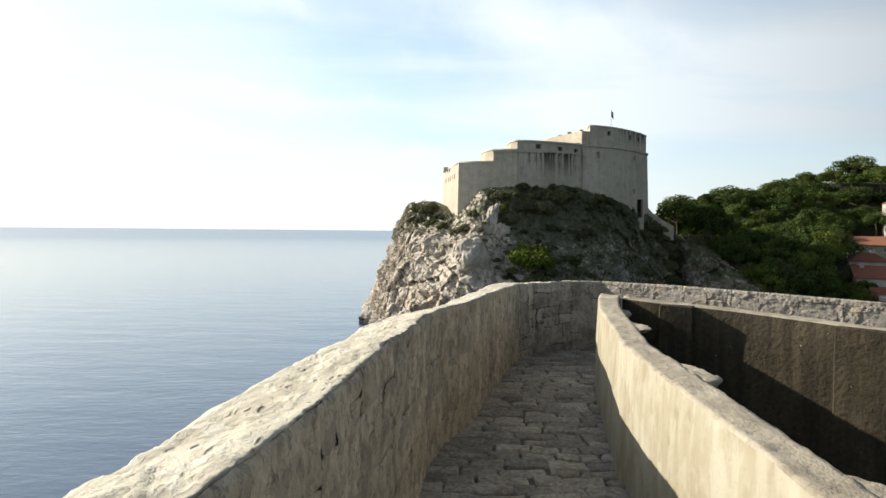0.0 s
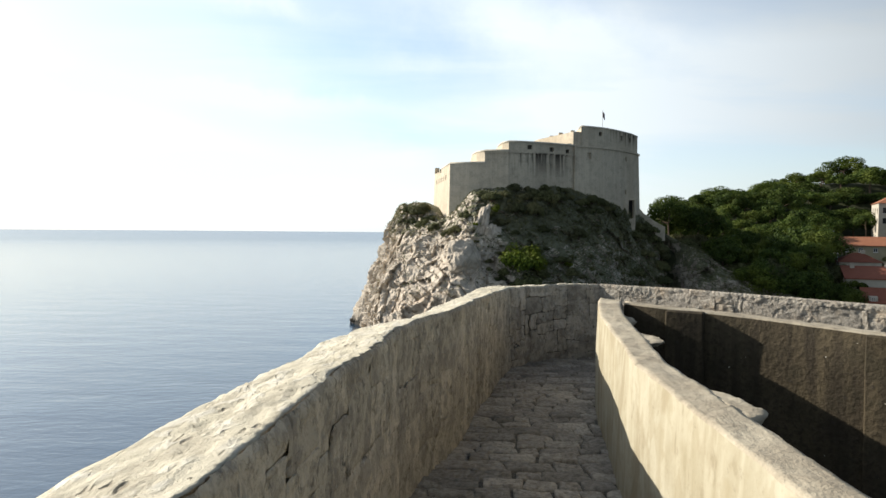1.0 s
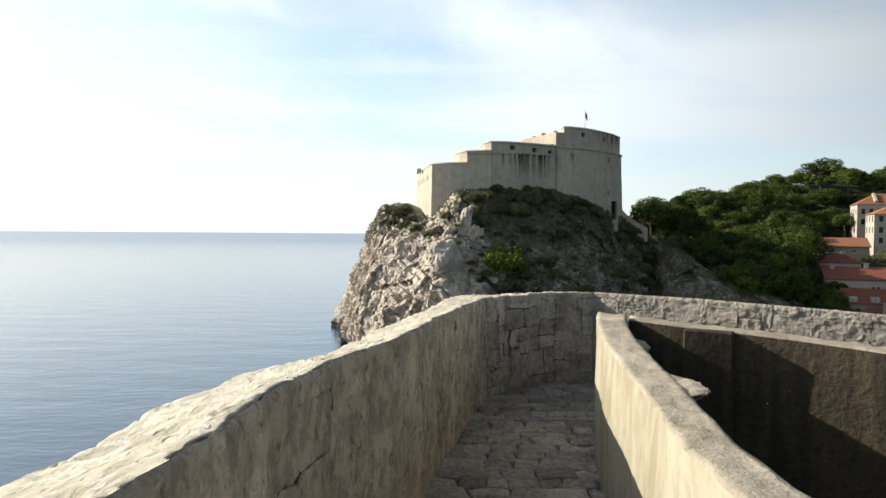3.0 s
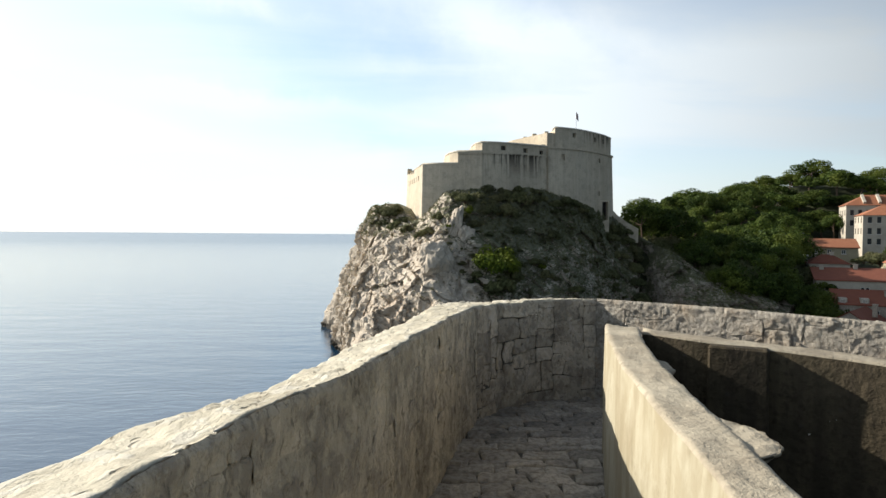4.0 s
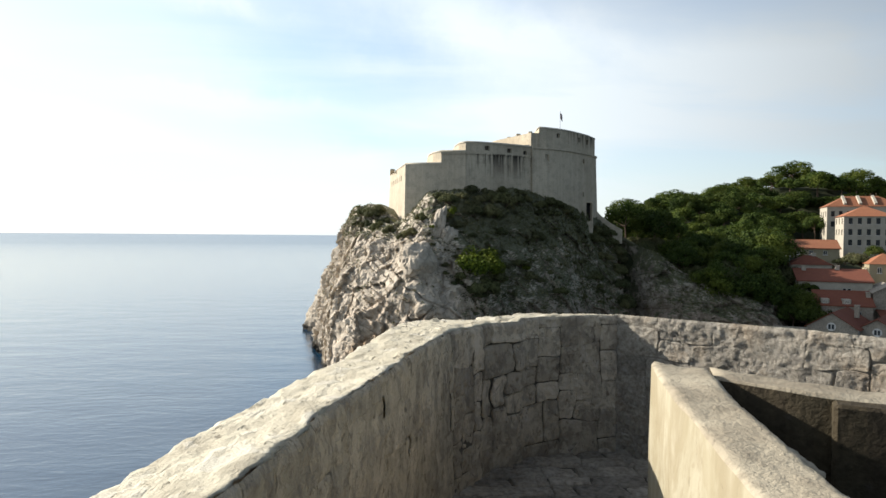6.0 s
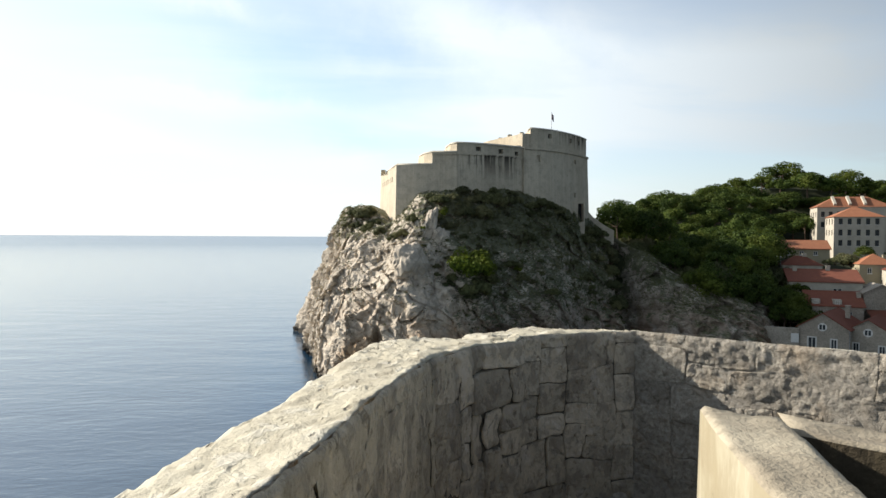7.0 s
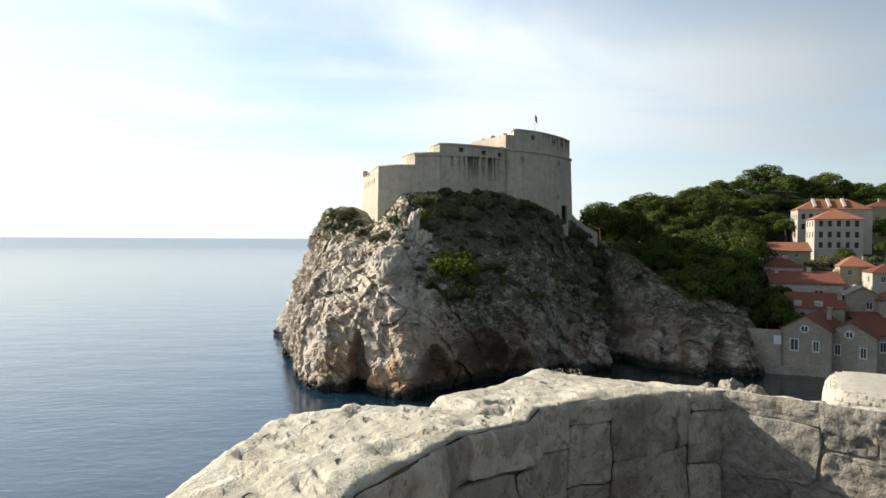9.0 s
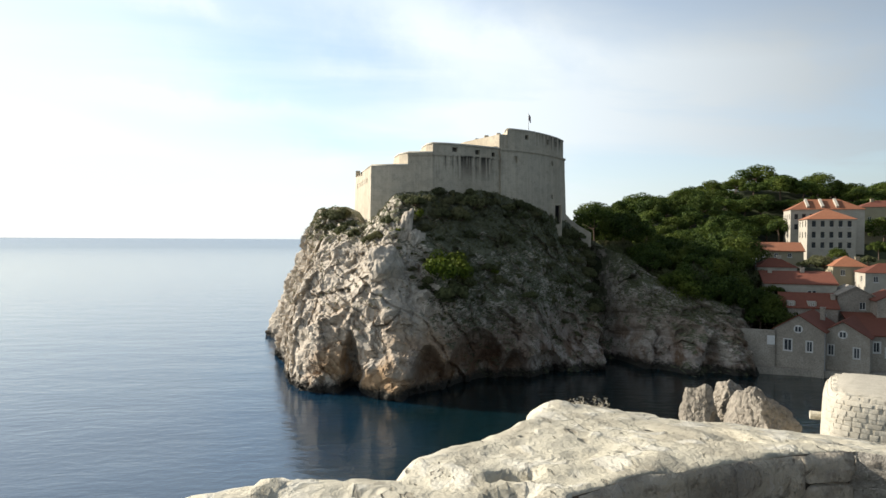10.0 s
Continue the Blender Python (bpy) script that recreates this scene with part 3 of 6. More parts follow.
def tufts(centres, radii, each, size, seed, flat=0.8, up=0.3):
    """Leaf tufts: small bent quads spread over the skins of many clumps. Returns vertices and faces."""
    rnd = np.random.default_rng(seed)
    c = np.repeat(np.array(centres, float), each, axis=0)
    r = np.repeat(np.array(radii, float), each)[:, None]
    d = rnd.normal(size=c.shape)
    d /= np.linalg.norm(d, axis=1)[:, None]
    p = c + d * r * rnd.uniform(0.62, 1.03, (len(c), 1)) * np.array([1, 1, flat])
    nrm = d + rnd.normal(scale=0.36, size=c.shape) + np.array([0, 0, up])
    nrm /= np.linalg.norm(nrm, axis=1)[:, None]
    side = np.cross(nrm, rnd.normal(size=c.shape))
    side /= np.linalg.norm(side, axis=1)[:, None] + 1e-9
    lift = np.cross(nrm, side)
    s = size * rnd.uniform(0.6, 1.3, (len(c), 1))
    quad = np.stack([p - side * s * 0.5, p - lift * s * 0.35 + nrm * s * 0.12, p + side * s * 0.5, p + lift * s * 0.35 + nrm * s * 0.12], axis=1).reshape(-1, 3)
    n = len(c)
    return quad, np.arange(n * 4).reshape(n, 4).tolist()


# ---- sea ----
def sea():
    rings = [0.0, 40, 80, 120, 160, 220, 300, 450, 700, 1100, 1700, 2600, 3700, 4850]
    n = 96
    verts, faces = [], []
    for r in rings:
        for k in range(n):
            a = 2 * math.pi * k / n
            # the far sheet lifts a little, since it ends nearer than the true horizon
            verts.append((r * math.cos(a), r * math.sin(a), max(0.0, (r - 1700) / 3150 * 10.5)))
    for i in range(len(rings) - 1):
        for k in range(n):
            faces.append((i * n + k, (i + 1) * n + k, (i + 1) * n + (k + 1) % n, i * n + (k + 1) % n))
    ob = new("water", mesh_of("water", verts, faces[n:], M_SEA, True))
    bm = bmesh.new()
    bm.from_mesh(ob.data)
    bm.verts.ensure_lookup_table()
    bm.faces.new([bm.verts[n + k] for k in range(n)])
    bmesh.ops.recalc_face_normals(bm, faces=bm.faces)
    if bm.faces[0].normal.z < 0:
        bmesh.ops.reverse_faces(bm, faces=bm.faces)
    loose = [v for v in bm.verts if not v.link_faces]
    bmesh.ops.delete(bm, geom=loose, context="VERTS")
    bm.to_mesh(ob.data)
    bm.free()
    tagged(ob, "calm blue sea with fine ripples, pale under the bright sky", "sea", kind="structure")


sea()


# ---- the headland under the fortress ----
FOOT = [(-20, 178), (-16, 158), (-12.8, 138), (-9.6, 120), (-5.6, 114.4), (-0.3, 112.8), (2.3, 111), (7.4, 106.2), (15.4, 107.8), (24.5, 112.6),
        (32.1, 116), (39.6, 123.7), (47.3, 126.6), (56.5, 124.6), (64.3, 118.3), (71.5, 116.6), (76.7, 122), (84, 134)]
CREST = [(-5, 176, 28), (-6.5, 160, 30.5), (-6.0, 148, 30.3), (-3, 143.5, 31), (0.9, 139.5, 29.2), (3.0, 134.6, 26.9), (5.5, 132.6, 29.4), (8.75, 131.9, 33), (15.1, 131.2, 33.6), (27.8, 134.6, 34),
         (36, 137.7, 31.6), (44, 143.6, 29.3), (51, 152.0, 27.6), (56.5, 142, 22.5), (65, 134, 15.5), (73, 131, 12.5), (79, 133, 11.5), (88, 140, 10)]
STEEP = [1.6, 1.6, 1.6, 2.0, 2.6, 3.0, 3.0, 2.2, 1.6, 1.4, 1.35, 1.3, 1.4, 1.6, 1.8, 2.0, 2.0, 1.8]


# caves and gullies: place along the foot, half width, height, depth
HOLLOWS = [(0.6, 1.4, 10, 5.0), (12.5, 3.0, 8, 5.5), (21, 5.5, 10, 8.0), (28, 2.5, 6, 5.0), (34, 5, 5, 4.5), (52.5, 3.4, 60, 11.0), (59.5, 2.0, 9, 3.0), (67, 2.5, 7, 4.0)]


def headland():
    cols, rows = 620, 230
    foot, crest, steep = np.array(FOOT, float), np.array(CREST, float), np.array(STEEP)
    run = np.r_[0, np.cumsum(np.linalg.norm(np.diff(foot, axis=0), axis=1))]
    s = np.linspace(0, run[-1], cols)

    def ease(a):
        v = np.interp(s, run, a)
        ker = np.ones(13) / 13
        return np.convolve(np.pad(v, 6, mode="edge"), ker, mode="valid")

    fx, fy = ease(foot[:, 0]), ease(foot[:, 1])
    cx, cy, cz, st = ease(crest[:, 0]), ease(crest[:, 1]), ease(crest[:, 2]), ease(steep)
    verts = []
    for i in range(cols):
        ox, oy = fx[i] - cx[i], fy[i] - cy[i]
        ln = math.hypot(ox, oy) or 1.0
        ox, oy = ox / ln, oy / ln
        for j in range(rows):
            v = j / (rows - 1)
            if v < 0.93:
                t = v / 0.93
                h, z = t ** st[i], -1.5 + (cz[i] + 1.5) * t
            else:
                h, z = 1.0 + (v - 0.93) / 0.07 * 0.35, cz[i] + (v - 0.93) / 0.07 * 0.5
            x, y = fx[i] + (cx[i] - fx[i]) * h, fy[i] + (cy[i] - fy[i]) * h
            p = Vector((x, y, z))
            # slanting folds and buttresses, coarse to fine
            q = Vector((x * 0.9 + z * 0.55, y * 0.9, z * 0.75 - x * 0.35))
            big = noise.noise(q * 0.075) * 1.9 + noise.noise(q * 0.17 + Vector((7, 3, 1))) * 1.3
            q = q + noise.noise_vector(q * 0.3) * 1.6 + noise.noise_vector(q * 0.9) * 0.5
            gap, near = noise.voronoi(Vector((q.x * 0.27, q.y * 0.27, q.z * 0.19)))
            block = noise.noise(near[0] * 7.3) * 1.6 - 0.3 * max(0.0, 1 - (gap[1] - gap[0]) / 0.1)
            loose = max(0.25, min(1.0, 0.6 + noise.noise(q * 0.11 + Vector((5, 5, 5))) * 1.5))
            gap2, near2 = noise.voronoi(Vector((q.x * 1.0 + 4, q.y * 1.0, q.z * 0.75)))
            block += noise.noise(near2[0] * 5.1) * 0.5 * loose
            ridge = (noise.ridged_multi_fractal(q * 0.3, 0.85, 2.2, 6, 1.0, 2.0) - 1.1) * 0.65
            # slanting beds that break off in small steps
            bed = (z * 0.55 + x * 0.28 + noise.noise(q * 0.2) * 1.6) % 1.0
            stepped = 0.0 if fx[i] > 48 else max(0.0, min(1.0, 0.35 + noise.noise(q * 0.07 + Vector((2, 8, 4))) * 1.6))
            fine = (bed - 0.5) * 0.6 * stepped + noise.noise(q * 2.4) * 0.28 * loose + noise.noise(q * 0.55 + Vector((1, 1, 9))) * 0.7
            hollow = sum(-dp * math.exp(-((fx[i] + 1.2 * noise.noise(Vector((z * 0.4, hx, 0))) - hx) / wd) ** 4) * max(0.0, 1 - (max(z, 0.0) / (tall * (1 - 0.5 * min(1.0, ((fx[i] - hx) / wd) ** 2)))) ** 4) for hx, wd, tall, dp in HOLLOWS)
            fade = min(1.0, (1 - v) / 0.12) if v > 0.88 else 1.0
            rough = 1.25 if fx[i] > 48 else 0.95 if x > 12 and z > 12 else 1.0
            d = (big + (block + ridge + fine) * rough + hollow) * fade
            verts.append((x + ox * d, y + oy * d, z + d * 0.18))
    ob = new("cliff", mesh_of("cliff", verts, grid_faces(cols, rows), M_CLIFF, False))
    bm = bmesh.new()
    bm.from_mesh(ob.data)
    bmesh.ops.recalc_face_normals(bm, faces=bm.faces)
    mid = bm.faces[len(bm.faces) // 2]
    if mid.normal.y > 0:
        bmesh.ops.reverse_faces(bm, faces=bm.faces)
    bm.to_mesh(ob.data)
    bm.free()
    tagged(ob, "pale limestone sea cliff, ochre stained, overgrown on its shaded slope", "cliff", kind="structure")
    return np.array(verts).reshape(cols, rows, 3)


ROCK = headland()

# ---- the wooded hill behind ----
HILL = [(40, 175, 20), (60, 185, 22), (62, 160, 23), (70, 142, 16), (82, 141, 15), (95, 205, 30), (109, 216, 34), (149, 232, 43), (187, 236, 40), (240, 240, 38), (120, 180, 24), (100, 160, 20),
        (90, 150, 17), (120, 150, 17), (150, 180, 24), (110, 130, 4), (140, 140, 10), (180, 170, 22), (150, 330, 25), (60, 260, 15), (240, 180, 25), (92, 128, 1.5)]
HILL_A = np.array(HILL, float)


def hill_z(x, y):
    d2 = (HILL_A[:, 0] - x) ** 2 + (HILL_A[:, 1] - y) ** 2 + 6.0
    w = d2 ** -1.7
    return float((w * HILL_A[:, 2]).sum() / w.sum())


def hill_front(x):
    return float(np.interp(x, [40, 51, 57, 65, 73, 79, 88, 95, 110, 300], [168, 156, 144.5, 135.5, 132.5, 134.5, 141, 134, 132, 132]))


def hill():
    nx, ny = 130, 90
    verts = []
    for i in range(nx):
        for j in range(ny):
            x = 45 + 245 * i / (nx - 1)
            y = hill_front(x) + (354 - hill_front(x)) * (j / (ny - 1)) ** 1.3
            z = hill_z(x, y) + fbm((x * 0.08, y * 0.08, 0)) * 0.6 - (24 if j == 0 else 0)
            verts.append((x, y, z))
    ob = new("ground", mesh_of("ground", verts, grid_faces(nx, ny), M_SOIL, True))
    tagged(ob, "brown soil of a wooded hillside", "hillside", kind="structure")


hill()

# ---- the sea-side parapet ----
INNER = [(-1.5, -9, 24.45), (-1.0, -4, 24.43), (-0.58, 0, 24.41), (-0.394, 1.2, 24.412), (-0.293, 1.8, 24.411), (-0.195, 2.4, 24.418), (-0.115, 3.0, 24.44), (-0.007, 3.6, 24.431),
         (0.032, 4.1, 24.417), (0.145, 4.6, 24.397), (0.345, 5.1, 24.392), (0.474, 5.6, 24.372), (0.57, 6.1, 24.355), (0.741, 6.7, 24.338), (0.884, 7.3, 24.315), (1.075, 7.9, 24.285),
         (1.327, 8.265, 24.275), (1.545, 8.415, 24.27), (1.595, 8.49, 24.285), (1.75, 8.575, 24.28), (1.95, 8.62, 24.28), (2.15, 8.655, 24.28), (2.25, 8.655, 24.285),
         (2.97, 7.87, 24.3), (3.8, 7.0, 24.29), (4.4, 6.38, 24.28), (8.0, 2.6, 24.26)]
OUTER = [(-1.95, -9, 24.35), (-1.42, -4, 24.33), (-0.98, 0, 24.32), (-0.81, 1.3, 24.32), (-0.72, 1.9, 24.31), (-0.67, 2.5, 24.305), (-0.595, 3.05, 24.3), (-0.45, 3.75, 24.3),
         (-0.4, 4.2, 24.3), (-0.29, 4.7, 24.29), (-0.02, 5.25, 24.28), (0.13, 5.75, 24.27), (0.225, 6.25, 24.26), (0.36, 6.85, 24.245), (0.53, 7.45, 24.24), (0.80, 8.68, 24.23),
         (1.07, 8.775, 24.23), (1.285, 8.765, 24.222), (1.325, 8.83, 24.24), (1.43, 8.97, 24.225), (1.68, 9.19, 24.215), (1.85, 9.6, 24.168), (2.2, 9.82, 24.06),
         (3.45, 9.05, 24.05), (4.45, 7.9, 24.05), (5.1, 7.15, 24.03), (8.6, 3.2, 24.0)]
# broken-out pits in the top: place, size, depth
PITS = [(1.52, 8.66, 0.05, 0.05), (1.49, 8.555, 0.05, 0.032), (1.575, 8.46, 0.018, 0.05), (1.36, 8.4, 0.03, 0.02), (1.15, 8.2, 0.05, 0.012), (0.3, 5.3, 0.05, 0.015), (-0.2, 3.3, 0.06, 0.015), (2.1, 8.85, 0.05, 0.015)]


def floor_z(y):
    return 23.51 - 0.015 * y


def parapet():
    inner, outer = [], []
    for (a, b), (c, d) in zip(zip(INNER, INNER[1:]), zip(OUTER, OUTER[1:])):
        a, b, c, d = (np.array(q, float) for q in (a, b, c, d))
        n = max(1, int(max(np.linalg.norm(b[:2] - a[:2]), np.linalg.norm(d[:2] - c[:2])) / (0.022 if a[1] > 0.5 and a[0] < 4 else 0.25)))
        for k in range(n):
            inner.append(a + (b - a) * k / n)
            outer.append(c + (d - c) * k / n)
    inner.append(np.array(INNER[-1], float))
    outer.append(np.array(OUTER[-1], float))
    rows_in, across, rows_out = 14, 30, 10
    verts = []
    for a, b in zip(inner, outer):
        base = floor_z(a[1]) - 0.15
        side = (b - a)[:2] / np.linalg.norm((b - a)[:2])
        for k in range(rows_in):
            z = base + (a[2] - 0.012 - base) * k / (rows_in - 1)
            o = fbm((a[0] * 3, a[1] * 3, z * 3)) * 0.012 - 0.012 * (k == rows_in - 1)
            verts.append((a[0] - side[0] * o, a[1] - side[1] * o, z))
        for k in range(1, across):
            f = k / across
            p = a + (b - a) * f
            lump = fbm((p[0] * 2.2, p[1] * 2.2, 1.0), 3) * 0.012 + fbm((p[0] * 11, p[1] * 11, 5.0), 4) * 0.008
            for scale, amount in ((7.0, 0.05), (19.0, 0.1)):
                w = Vector((p[0], p[1], 0.0)) * scale + noise.noise_vector(Vector((p[0] * 6, p[1] * 6, scale))) * 0.35
                gap, near = noise.voronoi(w)
                tilt = noise.noise_vector(near[0] * 3.7)
                lump += ((w - near[0]).dot(tilt)) / scale * amount * 1.3 + tilt.z * 0.03 * amount
            plate = Vector((p[0] * 7, p[1] * 4.2, 0.0)) + noise.noise_vector(Vector((p[0] * 5, p[1] * 5, 2.0))) * 0.7
            gap, near = noise.voronoi(plate)
            here = max(0.0, min(1.0, 0.6 + noise.noise(Vector((p[0] * 1.7, p[1] * 1.7, 9.0))) * 1.6))
            lump += (noise.noise(near[0] * 4.3) * 0.016 - 0.009 * max(0.0, 1 - (gap[1] - gap[0]) / 0.09)) * here
            lump -= sum(dp * math.exp(-(((p[0] - ax) / sz) ** 2 + ((p[1] - ay) / sz * 1.6) ** 2 + 0.5 * noise.noise(Vector((p[0] * 30, p[1] * 30, 4.0)))) ** 4) for ax, ay, sz, dp in PITS)
            lump *= min(1.0, f / 0.12)
            worn = 0.014 * max(0.0, 1 - f / 0.05) + 0.012 * max(0.0, 1 - (1 - f) / 0.08)
            # the crust breaks off unevenly along the inner edge
            hang = max(0.0, 1 - f / 0.12) * (0.012 + 0.03 * noise.noise(Vector((p[0] * 7, p[1] * 7, 3.0))) + 0.02 * noise.noise(Vector((p[0] * 24, p[1] * 24, 8.0))))
            verts.append((p[0] - side[0] * hang, p[1] - side[1] * hang, p[2] + lump - worn))
        for k in range(rows_out):
            z = b[2] - 0.03 - (b[2] + 1.0) * (k / (rows_out - 1)) ** 2.2
            o = (b[2] - z) * 0.09 + fbm((b[0] * 1.5, b[1] * 1.5, z * 1.5)) * 0.05
            verts.append((b[0] + side[0] * o, b[1] + side[1] * o, z))
    cols = rows_in + across - 1 + rows_out
    me = mesh_of("wall_seaward", verts, grid_faces(len(inner), cols), M_MORTAR, True)
    me.materials.append(M_TOP)
    me.materials.append(M_WALL)
    me.materials.append(M_LIME)
    slots = []
    for i in range(len(inner) - 1):
        slots += [3 if j < rows_in - 1 and inner[i][0] > 2.2 else 2 if j < rows_in - 1 and inner[i][1] > -99 and inner[i][0] < 1.0 else 0 if j < rows_in - 1 else 1 if j < rows_in + across else 2 for j in range(cols - 1)]
    me.polygons.foreach_set("material_index", slots)
    bm = bmesh.new()
    bm.from_mesh(me)
    bmesh.ops.recalc_face_normals(bm, faces=bm.faces)
    if sum(f.normal.z for f in bm.faces) < 0:
        bmesh.ops.reverse_faces(bm, faces=bm.faces)
    bm.to_mesh(me)
    bm.free()
    return tagged(new("wall_seaward", me), "weathered limestone parapet with a bleached uneven top above the sea", "wall", kind="structure")


WALL_SEA = parapet()


# ---- the stair well: a plastered wall beside the walk, a mouldy wall beyond it ----
NEAR_L = [(0.9, -6), (1.05, 0), (1.08, 1.76), (1.15, 3.06), (1.21, 4.02), (1.36, 4.9), (1.51, 5.79), (1.66, 6.47), (1.86, 7.18)]
NEAR_R = [(1.1, -6), (1.23, 0), (1.26, 1.76), (1.34, 3.06), (1.40, 4.02), (1.56, 4.9), (1.72, 5.79), (1.87, 6.40), (2.06, 7.02)]
FAR_IN = [(2.06, 7.0), (2.3, 6.76), (2.46, 6.66), (2.7, 6.52), (2.94, 6.33), (3.2, 6.06), (3.46, 5.75), (3.8, 5.3), (4.6, 4.2), (6.2, 2.0)]
FAR_OUT = [(2.14, 7.2), (2.44, 6.92), (2.58, 6.84), (2.82, 6.7), (3.08, 6.5), (3.35, 6.22), (3.62, 5.9), (3.96, 5.45), (4.77, 4.33), (6.38, 2.12)]


def wall_between(name, left, right, top, bottom, mats, step=0.05, rough=0.012, closed_end=True):
    """A wall of two plan lines: face, rounded rough top, other face. mats: left face, top, right face."""
    a_pts, b_pts = [], []
    for (a, b), (c, d) in zip(zip(left, left[1:]), zip(right, right[1:])):
        a, b, c, d = (np.array(q, float) for q in (a, b, c, d))
        n = max(1, int(np.linalg.norm(b - a) / step))
        for k in range(n):
            a_pts.append(a + (b - a) * k / n)
            b_pts.append(c + (d - c) * k / n)
    a_pts.append(np.array(left[-1], float))
    b_pts.append(np.array(right[-1], float))
    side_rows, across = 9, 11
    verts = []
    for a, b in zip(a_pts, b_pts):
        zt = top(a) if callable(top) else top
        zb = bottom(a) if callable(bottom) else bottom
        u = (b - a) / np.linalg.norm(b - a)
        for k in range(side_rows):
            z = zb + (zt - 0.012 - zb) * k / (side_rows - 1)
            o = fbm((a[0] * 2.5, a[1] * 2.5, z * 2.5)) * rough - (0.008 if k == side_rows - 1 else 0)
            verts.append((a[0] - u[0] * o, a[1] - u[1] * o, z))
        for k in range(1, across):
            p = a + (b - a) * k / across
            verts.append((p[0], p[1], zt + fbm((p[0] * 7, p[1] * 7, 2.0)) * rough * 0.8 + fbm((p[0] * 23, p[1] * 23, 7.0), 3) * rough * 0.35))
        for k in range(side_rows):
            z = zt - 0.012 - (zt - 0.012 - zb) * k / (side_rows - 1)
            o = fbm((b[0] * 2.5, b[1] * 2.5, z * 2.5 + 9)) * rough - (0.008 if k == 0 else 0)
            verts.append((b[0] + u[0] * o, b[1] + u[1] * o, z))
    cols = side_rows * 2 + across - 1
    faces = grid_faces(len(a_pts), cols)
    faces.append(tuple(range(cols)))
    faces.append(tuple(range((len(a_pts) - 1) * cols, len(a_pts) * cols))[::-1])
    me = mesh_of(name, verts, faces, mats[0], True)
    me.materials.append(mats[1])
    me.materials.append(mats[2])
    slots = []
    for i in range(len(a_pts) - 1):
        slots += [0 if j < side_rows - 1 else 1 if j < side_rows + across - 1 else 2 for j in range(cols - 1)]
    me.polygons.foreach_set("material_index", slots + [0, 0])
    bm = bmesh.new()
    bm.from_mesh(me)
    bmesh.ops.recalc_face_normals(bm, faces=bm.faces)
    bm.to_mesh(me)
    bm.free()
    return new(name, me)


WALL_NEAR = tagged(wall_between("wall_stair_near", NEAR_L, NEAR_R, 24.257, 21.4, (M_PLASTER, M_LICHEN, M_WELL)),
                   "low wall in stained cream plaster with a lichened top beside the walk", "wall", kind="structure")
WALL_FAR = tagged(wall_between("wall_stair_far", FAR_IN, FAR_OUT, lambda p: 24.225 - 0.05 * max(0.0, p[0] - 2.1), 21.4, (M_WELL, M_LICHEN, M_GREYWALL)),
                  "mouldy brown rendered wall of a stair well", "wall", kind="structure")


def stub(y, reach, drop, length, thick, seed):
    """A broken stone bracket level with the wall's top: it widens from its far end and breaks off short at the near one."""
    ys, xs = [p[1] for p in NEAR_R], [p[0] for p in NEAR_R]
    n, across = 22, 9
    verts = []
    for i in range(n):
        f = i / (n - 1)
        at = y - length / 2 + length * f
        edge = float(np.interp(at, ys, xs))
        out = reach * float(np.interp(f, [0, 0.05, 0.22, 0.7, 1], [0.03, 0.5, 1.0, 0.82, 0.02]))
        out *= 1 + 0.16 * noise.noise(Vector((at * 22, seed, 0)))
        for side in (0, 1):
            for k in range(across):
                g = k / (across - 1) if side == 0 else 1 - k / (across - 1)
                x = edge - 0.03 + (out + 0.03) * g
                lip = max(0.0, g - 0.8) / 0.2
                low = thick * (1 - 0.55 * g * g) * (1 + 0.3 * noise.noise(Vector((at * 14, g * 3, seed))))
                z = -drop + (-0.004 - 0.012 * lip * lip if side == 0 else -low + 0.012 * lip)
                p = Vector((x, at - 0.02 * g, z))
                p += noise.noise_vector(p * 26 + Vector((seed, 0, 0))) * 0.008 + noise.noise_vector(p * 70) * 0.003
                verts.append(p)
    faces = [tuple((i + a) * 2 * across + (k + b) % (2 * across) for a, b in ((0, 0), (1, 0), (1, 1), (0, 1))) for i in range(n - 1) for k in range(2 * across)]
    faces += [tuple(range(2 * across)), tuple(range((n - 1) * 2 * across, n * 2 * across))[::-1]]
    bm = bmesh.new()
    bm.from_mesh(mesh_of("stone_bracket", verts, faces, None, True))
    bmesh.ops.recalc_face_normals(bm, faces=bm.faces)
    part("stone_bracket", bm, M_LICHEN, WALL_NEAR, "broken stone bracket", pose(0, 0, 24.257))


stub(6.19, 0.095, 0.065, 0.36, 0.09, 1)
stub(4.78, 0.088, 0.0, 0.36, 0.04, 2)
stub(3.26, 0.1, 0.0, 0.37, 0.08, 3)
stub(1.75, 0.1, 0.0, 0.36, 0.08, 4)


